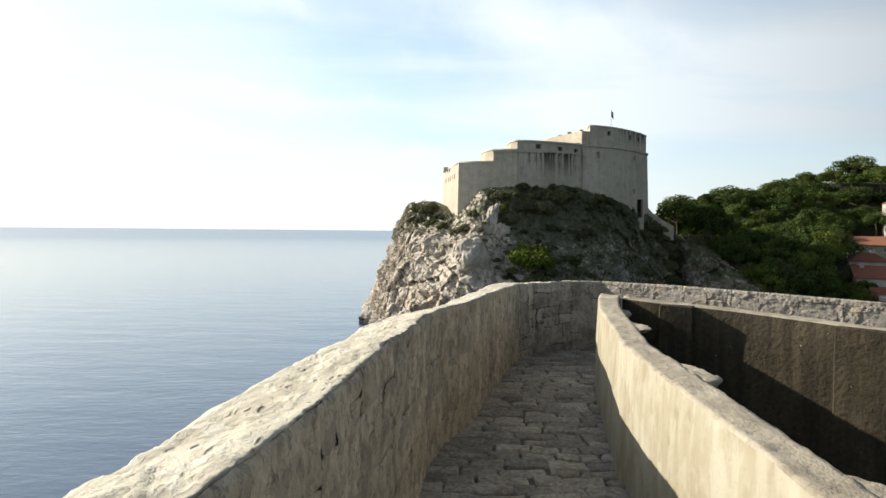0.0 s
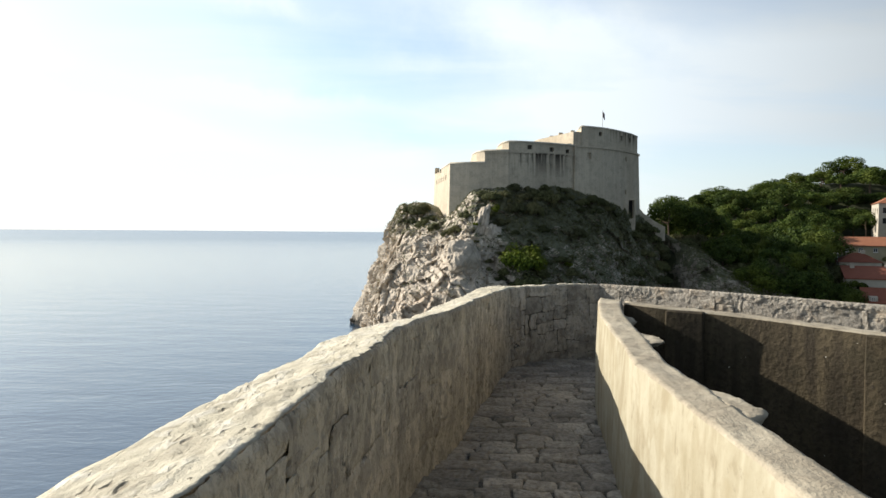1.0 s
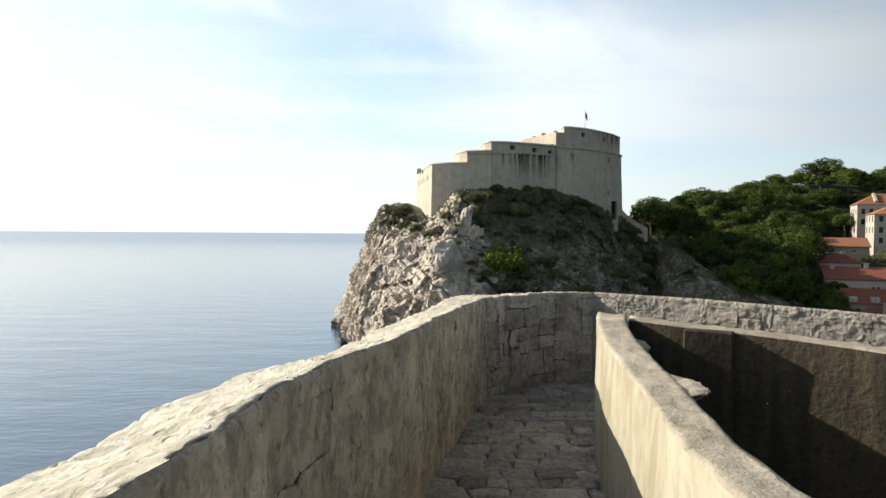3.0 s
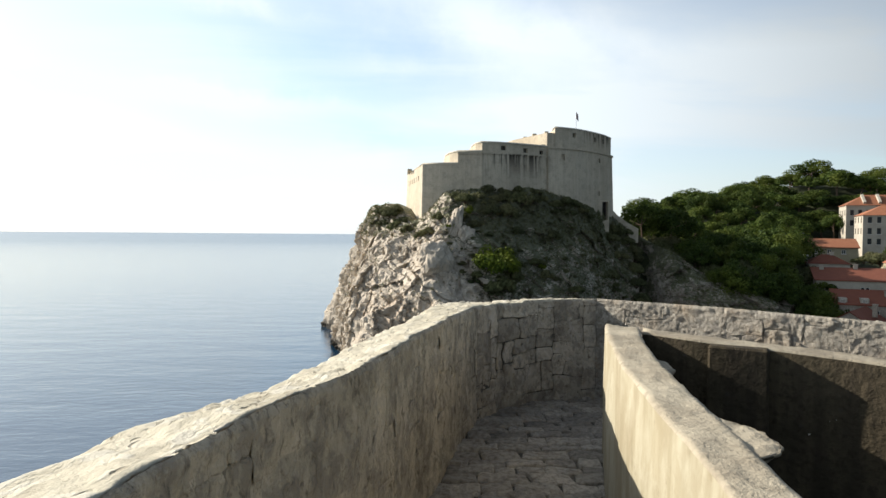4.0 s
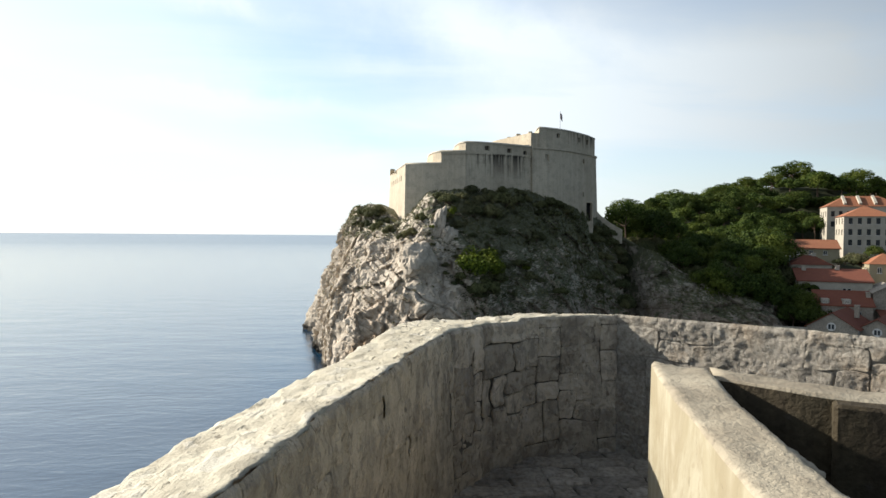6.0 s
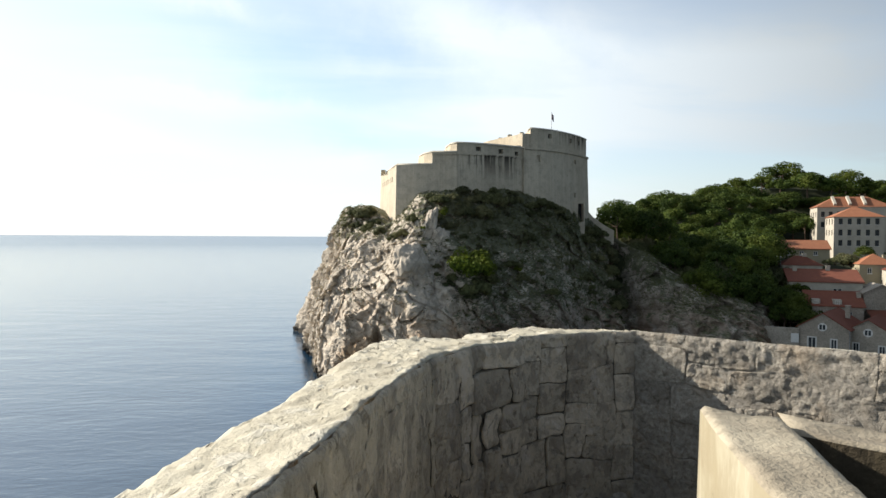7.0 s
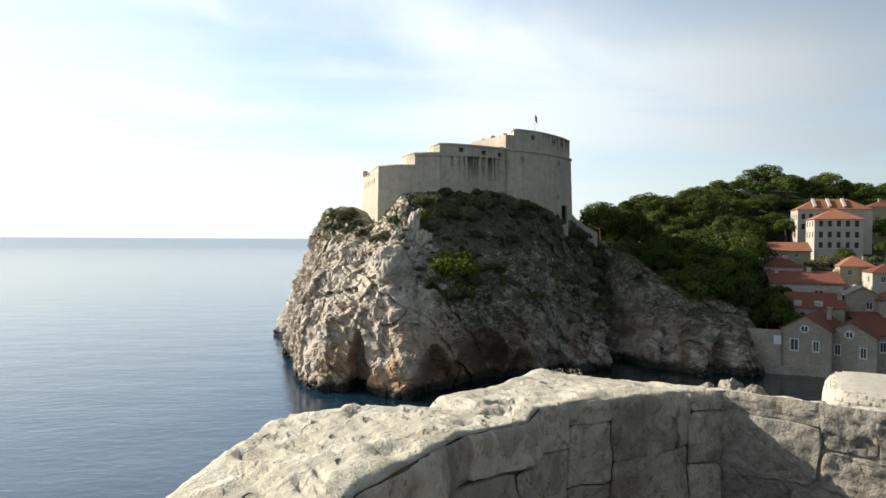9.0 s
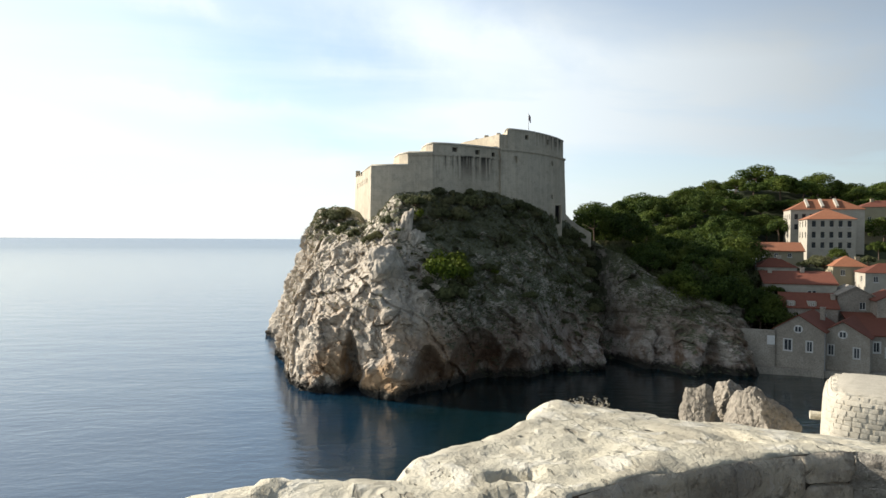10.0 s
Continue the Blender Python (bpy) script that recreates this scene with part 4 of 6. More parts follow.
def pilaster(x0, y0, x1, y1, proud, top, low):
    a, b = Vector((x0, y0)), Vector((x1, y1))
    way = (b - a).normalized()
    n = Vector((way.y, -way.x))
    bm = bmesh.new()
    box(bm, 0, (b - a).length, -0.05, proud, low - top, 0, 0.012)
    bmesh.ops.subdivide_edges(bm, edges=[e for e in bm.edges if abs((e.verts[0].co - e.verts[1].co).z) > 0.3], cuts=10)
    for v in bm.verts:
        v.co += Vector((noise.noise(v.co * 9), noise.noise(v.co * 9 + Vector((3, 0, 0))), 0)) * 0.008
    m = Matrix(((way.x, n.x, 0, a.x), (way.y, n.y, 0, a.y), (0, 0, 1, top), (0, 0, 0, 1)))
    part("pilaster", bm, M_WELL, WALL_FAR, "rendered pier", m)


pilaster(2.36, 6.7, 2.64, 6.53, 0.055, 24.2, 21.4)
pilaster(3.53, 5.665, 3.78, 5.33, 0.05, 24.145, 21.4)


def well_stairs():
    """The flight that goes down in the well, towards the start of the walk."""
    steps = root("stairs", pose(0, 0, 0), "worn dark stone steps that go down between the stair well's walls", "stairs", kind="structure")
    for k in range(9):
        y1, z = 6.6 - 0.32 * k, 22.75 - 0.17 * k
        x0 = float(np.interp(y1, [p[1] for p in NEAR_R], [p[0] for p in NEAR_R])) - 0.1
        x1 = float(np.interp(-y1, [-p[1] for p in FAR_IN], [p[0] for p in FAR_IN])) + 0.1
        bm = bmesh.new()
        box(bm, x0, min(x1, 4.5), y1 - 0.34, y1, 21.0, z, 0.012)
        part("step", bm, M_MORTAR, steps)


well_stairs()
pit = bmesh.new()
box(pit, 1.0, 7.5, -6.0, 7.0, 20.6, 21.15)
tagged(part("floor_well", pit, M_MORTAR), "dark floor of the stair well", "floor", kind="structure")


# ---- the walk's floor ----
def bed():
    line = [p for p in INNER if p[1] >= -9][:23]
    left = [(p[0] - 0.1, p[1] + 0.05) for p in line]
    ring = left + [(3.0, 7.95), (3.85, 7.1), (4.5, 6.5), (8.1, 2.7), (6.3, 2.06), (4.7, 4.26), (3.55, 5.82), (3.0, 6.42), (2.75, 6.62), (2.38, 6.84), (2.05, 7.1), (1.75, 6.5), (1.6, 5.8), (1.45, 4.9), (1.3, 4.0), (1.2, 3.0), (1.15, 1.7), (1.1, 0), (1.0, -6), (1.0, -9)]
    bm = bmesh.new()
    bm.faces.new([bm.verts.new((x, y, floor_z(y) - 0.02)) for x, y in ring])
    bmesh.ops.triangulate(bm, faces=bm.faces)
    bmesh.ops.recalc_face_normals(bm, faces=bm.faces)
    if sum(f.normal.z for f in bm.faces) < 0:
        bmesh.ops.reverse_faces(bm, faces=bm.faces)
    low = bmesh.ops.extrude_face_region(bm, geom=list(bm.faces))
    for v in (g for g in low["geom"] if isinstance(g, bmesh.types.BMVert)):
        v.co.z -= 0.35
    bmesh.ops.recalc_face_normals(bm, faces=bm.faces)
    return tagged(part("floor", bm, M_MORTAR), "worn limestone paving of the wall walk", "floor", kind="structure")


FLOOR = bed()


# ---- the fortress ----
def fort():
    thing = root("fortress", pose(0, 0, 0), "grey stone fortress with stepped terraces and a rounded tower", "fortress")
    back = [(44, 163), (30, 168), (8, 164), (1.3, 159)]
    front = [(4.2, 134.4), (7.5, 133.1), (11.1, 132.0), (15.7, 131), (19, 131.5), (22.4, 132.6), (26, 134.2), (29.8, 136.1)]
    tower = [(29.8, 136.1), (33, 136.9), (36, 138.3), (39, 140.5), (42, 143.3), (45, 146.6), (47.5, 150.3), (48.5, 156), (46, 162)]

    def batter(k):
        return lambda s, z: (38.6 - z) * k + fbm((s * 0.3, z * 0.3, 0)) * 0.05

    def block(name, poly, zb, zt, holes=(), lean=0.035, label="", deep=0.6):
        bm, backs = shell(poly, zb, zt, holes, True, 2.2, batter(lean), deep)
        cap(bm, [(p[0], p[1]) for p in poly], (zt if not callable(zt) else zt(0)) - 0.02)
        ob = part(name, bm, M_FORT, thing, label)
        for q in backs:
            b2 = bmesh.new()
            b2.faces.new([b2.verts.new(c) for c in q])
            part("window", b2, M_MORTAR if b2.faces[:][0].calc_area() > 0.85 else M_VOID, ob, "dark small opening")
        return ob

    # runs along the outer wall from its seaward corner
    body = front + tower[1:] + back
    lit = sum(math.dist(a, b) for a, b in zip(body, body[1:]))
    gun = [(lit + 3.5 + 3.1 * k, lit + 4.3 + 3.1 * k, 35.6, 36.7) for k in range(6)]
    block("lower_wall", body, 20, 38.6, gun + [(40.4, 41.1, 33.0, 34.0)])
    block("terrace_wall", [(11.1, 132.08)] + [(x, y + 0.05) for x, y in front[3:]] + [(33, 137), (43, 150), (42, 162), (12, 162), (9.3, 150), (9.0, 140), (9.6, 135)], 38.5, 40.95, (), 0.0)
    block("gun_terrace", [(15.75, 131.1)] + [(x, y + 0.1) for x, y in front[4:]] + [(33, 137.1), (42, 150), (41, 161), (17, 161), (14.6, 150), (14.3, 138), (14.7, 133)], 40.9, 42.7,
          [(3.9, 5.0, 41.3, 42.2), (9.0, 10.1, 41.1, 42.0), (13.0, 13.9, 41.0, 41.8)], 0.0)
    block("tower_shoulder", [(29.7, 136.2), (31.6, 136.7), (34, 150), (33, 160), (22, 160), (24.5, 148)], 42.6, 45.6, (), 0.0)
    keep = [(31.4, 136.5)] + [(x, y + 0.05) for x, y in tower[1:]] + [(34, 160), (32, 146)]
    block("tower", keep, 38.55, 46.7, [(1.2 + 3.2, 1.2 + 4.2, 45.0, 45.9), (12.0, 12.9, 44.8, 45.8), (16.0, 16.9, 44.8, 45.8), (2.6, 3.6, 40.0, 41.4), (15.2, 16.0, 40.6, 41.6)], 0.0)
    # below the string course the tower stands proud of the curtain wall
    def proud(d):
        out = []
        for i, p in enumerate(tower):
            a, b = Vector(tower[max(0, i - 1)]), Vector(tower[min(len(tower) - 1, i + 1)])
            way = (b - a).normalized()
            out.append((p[0] + way.y * d, p[1] - way.x * d))
        return out

    block("tower_front", proud(0.45) + [(44, 160), (31, 150), (29.75, 140)], 27, 42.4, [(2.9, 3.9, 40.0, 41.3), (15.4, 16.2, 40.4, 41.4), (15.0, 15.7, 33.2, 34.2)])
    # string course round the tower
    belt = proud(0.55) + [(46, 160), (31, 150), (29.7, 140)]
    ring, _ = shell(belt, 42.35, 42.75, (), True)
    bmesh.ops.recalc_face_normals(ring, faces=ring.faces)
    cap(ring, belt, 42.75)
    part("string_course", ring, M_FORT, thing)
    course, _ = shell([(11.0, 131.9)] + [(x, y - 0.12) for x, y in front[3:]] + [(30, 140), (12, 138)], 40.45, 40.75, (), True)
    cap(course, [(11.0, 131.9)] + [(x, y - 0.12) for x, y in front[3:]] + [(30, 140), (12, 138)], 40.75)
    part("string_course", course, M_FORT, thing)
    # rounded copings along the tiers, paler than the walls for a sunlit rim
    for line, z in (([(2.4, 150)] + front[:3], 38.6), ([(9.0, 140), (9.6, 135), (11.1, 132.0), front[3]], 40.95), ([(14.3, 138), (14.7, 133), (15.7, 131.05)] + front[4:], 42.7), ([(31.4, 140), (31.4, 136.5)] + tower[1:], 46.7)):
        verts = []
        for i, p in enumerate(line):
            a, b = Vector(line[max(0, i - 1)]), Vector(line[min(len(line) - 1, i + 1)])
            way = (b - a).normalized()
            out = Vector((way.y, -way.x))
            for k in range(7):
                t = math.pi * k / 6
                verts.append((p[0] + out.x * (0.34 * math.cos(t) - 0.22), p[1] + out.y * (0.34 * math.cos(t) - 0.22), z - 0.06 + 0.34 * math.sin(t)))
        part("coping", mesh_of("coping", verts, grid_faces(len(line), 7, True), M_COPE_LIT, True), M_COPE_LIT, thing, "rounded coping, sunlit rim in its colour")
    roof = bmesh.new()
    cap(roof, [(33.2, 137.6), (36, 138.9), (38.2, 140.4), (38, 144), (34, 144)], 47.05)
    r = bmesh.ops.extrude_face_region(roof, geom=list(roof.faces))
    for v in (g for g in r["geom"] if isinstance(g, bmesh.types.BMVert)):
        v.co.z -= 0.42
    part("roof_slab", roof, M_MORTAR, thing, "dark flat roof slab")
    # gate porch with its dark doorway
    porch = [(-1.6, -0.6), (1.6, -0.6), (1.6, 3), (-1.6, 3)]
    bm, backs = shell(porch, -6, 4.3, [(1.5, 2.9, 0.0, 3.9)], True, None, None, 0.9)
    cap(bm, porch, 4.3)
    door = part("gate_porch", bm, M_FORT, thing, "", pose(43.4, 143.4, 28.0, 0, 0, 14))
    # a black panel closes the doorway in place of its shaded inside
    b2 = bmesh.new()
    b2.faces.new([b2.verts.new(c) for c in backs[0]])
    part("door", b2, M_VOID, door, "dark doorway")
    # crenels at the far seaward end
    for k in range(4):
        bm = bmesh.new()
        box(bm, -0.5, 0.5, -0.9, 0.9, 0, 0.45, 0.06)
        part("merlon", bm, M_FORT, thing, "", pose(1.75, 158 - 3.0 * k, 38.5))
    # stair wall that goes down landward
    bm = bmesh.new()
    prof = [(0, 31.4), (2.2, 29.2), (4.6, 27.6), (7.4, 26.2), (7.4, 23.0), (0, 23.0)]
    bm.faces.new([bm.verts.new((x, 0, z)) for x, z in prof])
    r = bmesh.ops.extrude_face_region(bm, geom=list(bm.faces))
    for v in (g for g in r["geom"] if isinstance(g, bmesh.types.BMVert)):
        v.co.y += 1.2
    bmesh.ops.recalc_face_normals(bm, faces=bm.faces)
    part("stair_wall", bm, M_FORT, thing, "", pose(46.8, 149.0, 0, 0, 0, 8))


fort()


def cannon_block(x, y, z, w, h):
    bm = bmesh.new()
    box(bm, -w / 2, w / 2, -0.4, 0.4, 0, h, 0.08)
    tagged(part("stone_block", bm, M_FORT, None, "", pose(x, y, z)), "small dark stone block on the fortress parapet", "stone block", "parapet blocks")


for bx, by, bz, bw, bh in ((29.9, 138, 45.6, 0.8, 0.5), (28.2, 142, 45.6, 0.9, 0.6), (27.0, 146, 45.6, 0.9, 0.5), (28.9, 136.4, 42.7, 0.9, 0.45)):
    cannon_block(bx, by, bz, bw, bh)


def flagpole():
    thing = root("flagpole", pose(37.2, 142.0, 47.03), "thin flagpole with a small furled dark flag on the tower", "flagpole")
    bm = bmesh.new()
    bmesh.ops.create_cone(bm, cap_ends=True, segments=8, radius1=0.07, radius2=0.045, depth=4.2, matrix=Matrix.Translation((0, 0, 2.1)))
    part("pole", bm, M_METAL, thing)
    verts = []
    for i in range(7):
        for j in range(5):
            verts.append((0.07 + 0.45 * j / 4, 0.1 * math.sin(j * 1.9 + i * 0.4), 3.9 - 0.22 * i - 0.16 * j))
    bm = bmesh.new()
    bm.from_mesh(mesh_of("flag", verts, grid_faces(7, 5)))
    bmesh.ops.solidify(bm, geom=bm.faces, thickness=0.03)
    part("flag", bm, M_CLOTH, thing)


flagpole()


# ---- trees and scrub ----
def limb(bm, a, b, r0, r1, segments=6):
    a, b = Vector(a), Vector(b)
    m = Matrix.Translation((a + b) / 2) @ (b - a).to_track_quat("Z", "Y").to_matrix().to_4x4()
    bmesh.ops.create_cone(bm, cap_ends=True, segments=segments, radius1=r0, radius2=r1, depth=(b - a).length, matrix=m)


def pine(name, seed, height, spread, material, clumps=12, each=225, size=0.52):
    """Aleppo pine: bare lower trunk, forking limbs, a broad uneven crown of needle tufts."""
    rnd = random.Random(seed)
    thing = root(name, pose(0, 0, -500), "dark green umbrella-shaped pine with an uneven crown", "tree", "hillside pines")
    bm = bmesh.new()
    fork = Vector((rnd.uniform(-0.4, 0.4), rnd.uniform(-0.4, 0.4), height * 0.45))
    limb(bm, (0, 0, -0.6), fork * 0.5 + Vector((0.15, 0, 0)), 0.26, 0.2)
    limb(bm, fork * 0.5 + Vector((0.15, 0, 0)), fork, 0.2, 0.15)
    centres, radii = [], []
    for k in range(clumps):
        a, q = k * 2.4 + rnd.uniform(-0.5, 0.5), 0.85 * math.sqrt((k + rnd.random()) / clumps)
        c = Vector((spread * q * math.cos(a), spread * q * math.sin(a), height * (0.9 - 0.42 * q * q) - rnd.uniform(0, height * 0.16)))
        centres.append(c)
        radii.append(rnd.uniform(0.24, 0.4) * spread)
        if k % 3 == 0:
            limb(bm, fork, c, 0.11, 0.04, 5)
    part("trunk", bm, M_BARK, thing)
    v, f = tufts(centres, radii, each, size, seed, 0.8)
    part("crown", mesh_of("crown", v, f, material), material, thing)
    return thing


PINES = [pine("pine_tree", 11, 9.0, 5.0, M_PINE), pine("pine_tree", 12, 10.0, 5.8, M_PINE, 14), pine("pine_tree", 13, 7.5, 4.2, M_PINE, 9), pine("pine_tree", 14, 8.5, 5.3, M_PINE, 12)]


def wood():
    rnd = random.Random(5)
    spots = []
    tries = 0
    while len(spots) < 270 and tries < 24000:
        tries += 1
        b, r = rnd.uniform(19.5, 49.5), rnd.uniform(136, 335 if tries % 2 else 230)
        p = spot(b, r)
        if b > 32.3 and r < 212:           # the houses' slope is kept open
            continue
        if b > 35 and r < 222:
            continue
        if b < 24.6 and r < 159:
            continue
        if hill_z(p.x, p.y) < 6 or p.y < hill_front(p.x) + 2:
            continue
        gap = 4.9 if r < 190 else 5.8 if r < 225 else 6.8
        if any((p.x - q.x) ** 2 + (p.y - q.y) ** 2 < gap * gap for q in spots):
            continue
        spots.append(p)
    for k, p in enumerate(spots):
        s = rnd.uniform(0.72, 1.08) * (0.7 if p.x < 80 and p.y > 165 else 1.34 if p.x * p.x + p.y * p.y > 225 ** 2 else 1.05)
        t = copy_thing(PINES[k % 4], Matrix.Identity(4))
        t.matrix_basis = Matrix.LocRotScale((p.x, p.y, hill_z(p.x, p.y) - 0.3), Euler((0, 0, rnd.uniform(0, 6.283))), (s, s, s * rnd.uniform(0.9, 1.1) * (0.67 if p.x * p.x + p.y * p.y > 225 ** 2 else 0.94)))


wood()


def bush(name, seed, radius, material, label, each=130, size=0.3, clumps=12):
    rnd = random.Random(seed)
    thing = root(name, pose(0, 0, -500), label, "bush", "cliff bushes")
    centres, radii = [], []
    bm = bmesh.new()
    for k in range(clumps):
        a, q = rnd.uniform(0, 6.283), math.sqrt(rnd.random())
        c = Vector((radius * 0.75 * q * math.cos(a), radius * 0.75 * q * math.sin(a), radius * (0.25 + 0.5 * (1 - q * q) * rnd.uniform(0.5, 1.1))))
        centres.append(c)
        radii.append(radius * rnd.uniform(0.25, 0.42))
        if k % 3 == 0:
            limb(bm, (0, 0, -0.3), c, radius * 0.05, radius * 0.02, 5)
    part("stem", bm, M_BARK, thing)
    v, f = tufts(centres, radii, each, size, seed, 0.8)
    part("crown", mesh_of("crown", v, f, material), material, thing)
    return thing


BUSHES = [bush("bush", 21, 1.5, M_SCRUB, "low grey-green evergreen bush on the cliff"), bush("bush", 22, 2.0, M_SCRUB, "low grey-green evergreen bush on the cliff", clumps=16),
          bush("bush", 23, 1.2, M_SCRUB, "low olive-green evergreen bush on the cliff"), bush("bush", 24, 2.4, M_BRIGHT, "bright yellow-green spurge bush on the cliff", 150, 0.28, 18)]


def rock_at(x, z):
    """The headland's surface point of that x and height that faces the walk."""
    d = (ROCK[:, :, 0] - x) ** 2 + (ROCK[:, :, 2] - z) ** 2 + (ROCK[:, :, 1] > 160) * 1e6
    i, j = np.unravel_index(np.argmin(d), d.shape)
    return Vector(ROCK[i, j])


def scrub():
    rnd = random.Random(9)
    # single bushes that stand out: x, height, which, size
    # first two form one shrub: bright bush for sunlit top, darker below for shade
    for x, z, k, s in ((16.2, 18.6, 3, 1.9), (17.0, 15.4, 2, 2.6), (19.5, 17.2, 2, 1.9), (26.5, 17.0, 0, 1.2), (25.8, 18.5, 3, 0.5), (0.2, 27.0, 2, 1.5), (-2.2, 28.2, 1, 1.1), (10.5, 31.8, 1, 0.8),
                       (9.0, 26.0, 3, 0.35), (20, 32.8, 2, 1.2), (23.5, 33.2, 2, 1.3), (26.5, 33, 2, 1.2), (17, 33, 1, 0.9), (36, 30.5, 2, 1.6), (33.5, 31, 1, 1.1), (39.5, 28.5, 2, 1.2),
                       (12.5, 28.6, 3, 0.6), (29.5, 24, 0, 1.2), (5.2, 24.8, 1, 0.9), (3.5, 24.0, 0, 0.8), (20.0, 21.0, 0, 1.0), (22, 25, 0, 1.1), (13.2, 17.5, 0, 0.9), (34, 31.0, 2, 1.6), (37.5, 29.6, 2, 1.7),
                       (-4.5, 28.9, 1, 0.8), (-3.2, 29.2, 1, 0.8), (-1.2, 29.2, 1, 0.9), (-5.6, 26.6, 0, 0.8), (-3.6, 26.5, 0, 0.9), (-2.0, 25.6, 0, 0.8), (6.8, 27.5, 0, 0.9), (43, 16, 2, 1.6), (12, 31.0, 1, 1.1), (15, 31.6, 2, 1.3), (18, 31.4, 2, 1.5), (21, 31.6, 2, 1.7), (23, 30.8, 1, 1.4), (25.5, 31.4, 2, 1.7), (28.5, 31.6, 2, 1.5), (31.5, 30.6, 2, 1.7), (34, 28.8, 2, 1.4), (16.5, 28.6, 1, 1.2), (20, 28.4, 1, 1.3), (13.5, 26.2, 0, 1.1), (-1.0, 26.2, 2, 1.4), (1.2, 25.2, 0, 1.1), (47, 20, 2, 1.8), (46.5, 25.5, 1, 1.0), (48.5, 25.0, 1, 1.2), (50.5, 25.0, 2, 1.3), (45.0, 23.5, 1, 1.2), (50, 23, 2, 1.9)):
        p = rock_at(x, z)
        t = copy_thing(BUSHES[k], Matrix.Identity(4))
        t.matrix_basis = Matrix.LocRotScale(p - Vector((0, 0, 0.25 * s)), Euler((0, 0, rnd.uniform(0, 6.283))), (s, s, s * rnd.uniform(0.8, 1.05) * (1.3 if k == 3 else 1.0)))
    for _ in range(95):
        x = rnd.uniform(8, 52)
        z = rnd.uniform(14, 33.8) if x < 38 else rnd.uniform(6, 27)
        p = rock_at(x, z)
        s = rnd.uniform(0.3, 1.0)
        t = copy_thing(BUSHES[rnd.choice((0, 1, 2, 2))], Matrix.Identity(4))
        t.matrix_basis = Matrix.LocRotScale(p - Vector((0, 0, 0.35 * s)), Euler((0, 0, rnd.uniform(0, 6.283))), (s, s, s * rnd.uniform(0.6, 0.95)))
    for k in range(46):
        x = 63 + 0.62 * k
        y = hill_front(x) + rnd.uniform(0.5, 11)
        s = rnd.uniform(0.8, 1.5)
        t = copy_thing(BUSHES[rnd.choice((0, 1, 2))], Matrix.Identity(4))
        t.matrix_basis = Matrix.LocRotScale((x, y, hill_z(x, y) - 0.4), Euler((0, 0, rnd.uniform(0, 6.283))), (s, s, s * rnd.uniform(0.8, 1.2)))
    for _ in range(26):
        p = spot(rnd.uniform(19.8, 25.0), rnd.uniform(154, 176))
        if p.y < hill_front(p.x) + 0.3:
            continue
        s = rnd.uniform(0.9, 1.7)
        t = copy_thing(BUSHES[rnd.choice((0, 1, 2))], Matrix.Identity(4))
        t.matrix_basis = Matrix.LocRotScale((p.x, p.y, hill_z(p.x, p.y) - 0.3), Euler((0, 0, rnd.uniform(0, 6.283))), (s, s, s * rnd.uniform(0.8, 1.2)))
    # undergrowth below the pines
    for _ in range(84):
        b, r = rnd.uniform(24.8, 33.8), rnd.uniform(137, 168)
        p = spot(b, r)
        z = hill_z(p.x, p.y)
        if z < 4 or p.y < hill_front(p.x) + 0.5:
            continue
        s = rnd.uniform(1.0, 2.1)
        t = copy_thing(BUSHES[rnd.choice((1, 2, 2))], Matrix.Identity(4))
        t.matrix_basis = Matrix.LocRotScale((p.x, p.y, z - 0.3), Euler((0, 0, rnd.uniform(0, 6.283))), (s, s, s * rnd.uniform(0.8, 1.2)))
    # dark growth down the gully
    for _ in range(16):
        p = rock_at(rnd.uniform(48.5, 53.5), rnd.uniform(9, 24))
        s = rnd.uniform(0.7, 1.4)
        t = copy_thing(BUSHES[rnd.choice((0, 1))], Matrix.Identity(4))
        t.matrix_basis = Matrix.LocRotScale(p - Vector((0, 0, 0.3 * s)), Euler((0, 0, rnd.uniform(0, 6.283))), (s, s, s * rnd.uniform(0.9, 1.4)))
    # the low growth that nobody could count
    centres, radii = [], []
    while len(centres) < 5500:
        i, j = rnd.randrange(60, ROCK.shape[0] - 70), rnd.randrange(60, ROCK.shape[1] - 14)
        p = ROCK[i, j]
        up = 1 - abs((ROCK[i, j + 1] - p)[2]) / (np.linalg.norm(ROCK[i, j + 1] - p) + 1e-6)
        want = (0.95 if p[0] > 13.5 + noise.noise(Vector((p[2] * 0.2, 0, 0))) * 4 else 0.06) * min(1.0, max(0.0, (p[2] - 7) / 9)) + (0.5 if p[2] > 24 else 0)
        want *= 0.35 + 0.65 * (noise.noise(Vector(p) * 0.13) > -0.12)
        if p[2] < 6 or rnd.random() > want * (0.35 + up):
            continue
        centres.append(p + np.array([0, 0, 0.05]))
        radii.append(rnd.uniform(0.15, 0.5))
    v, f = tufts(centres, radii, 11, 0.24, 31, 0.8, 0.5)
    tagged(new("scrub", mesh_of("scrub", v, f, M_SCRUB)), "grey-green grass and low scrub on the cliff's ledges", "scrub", kind="stuff")


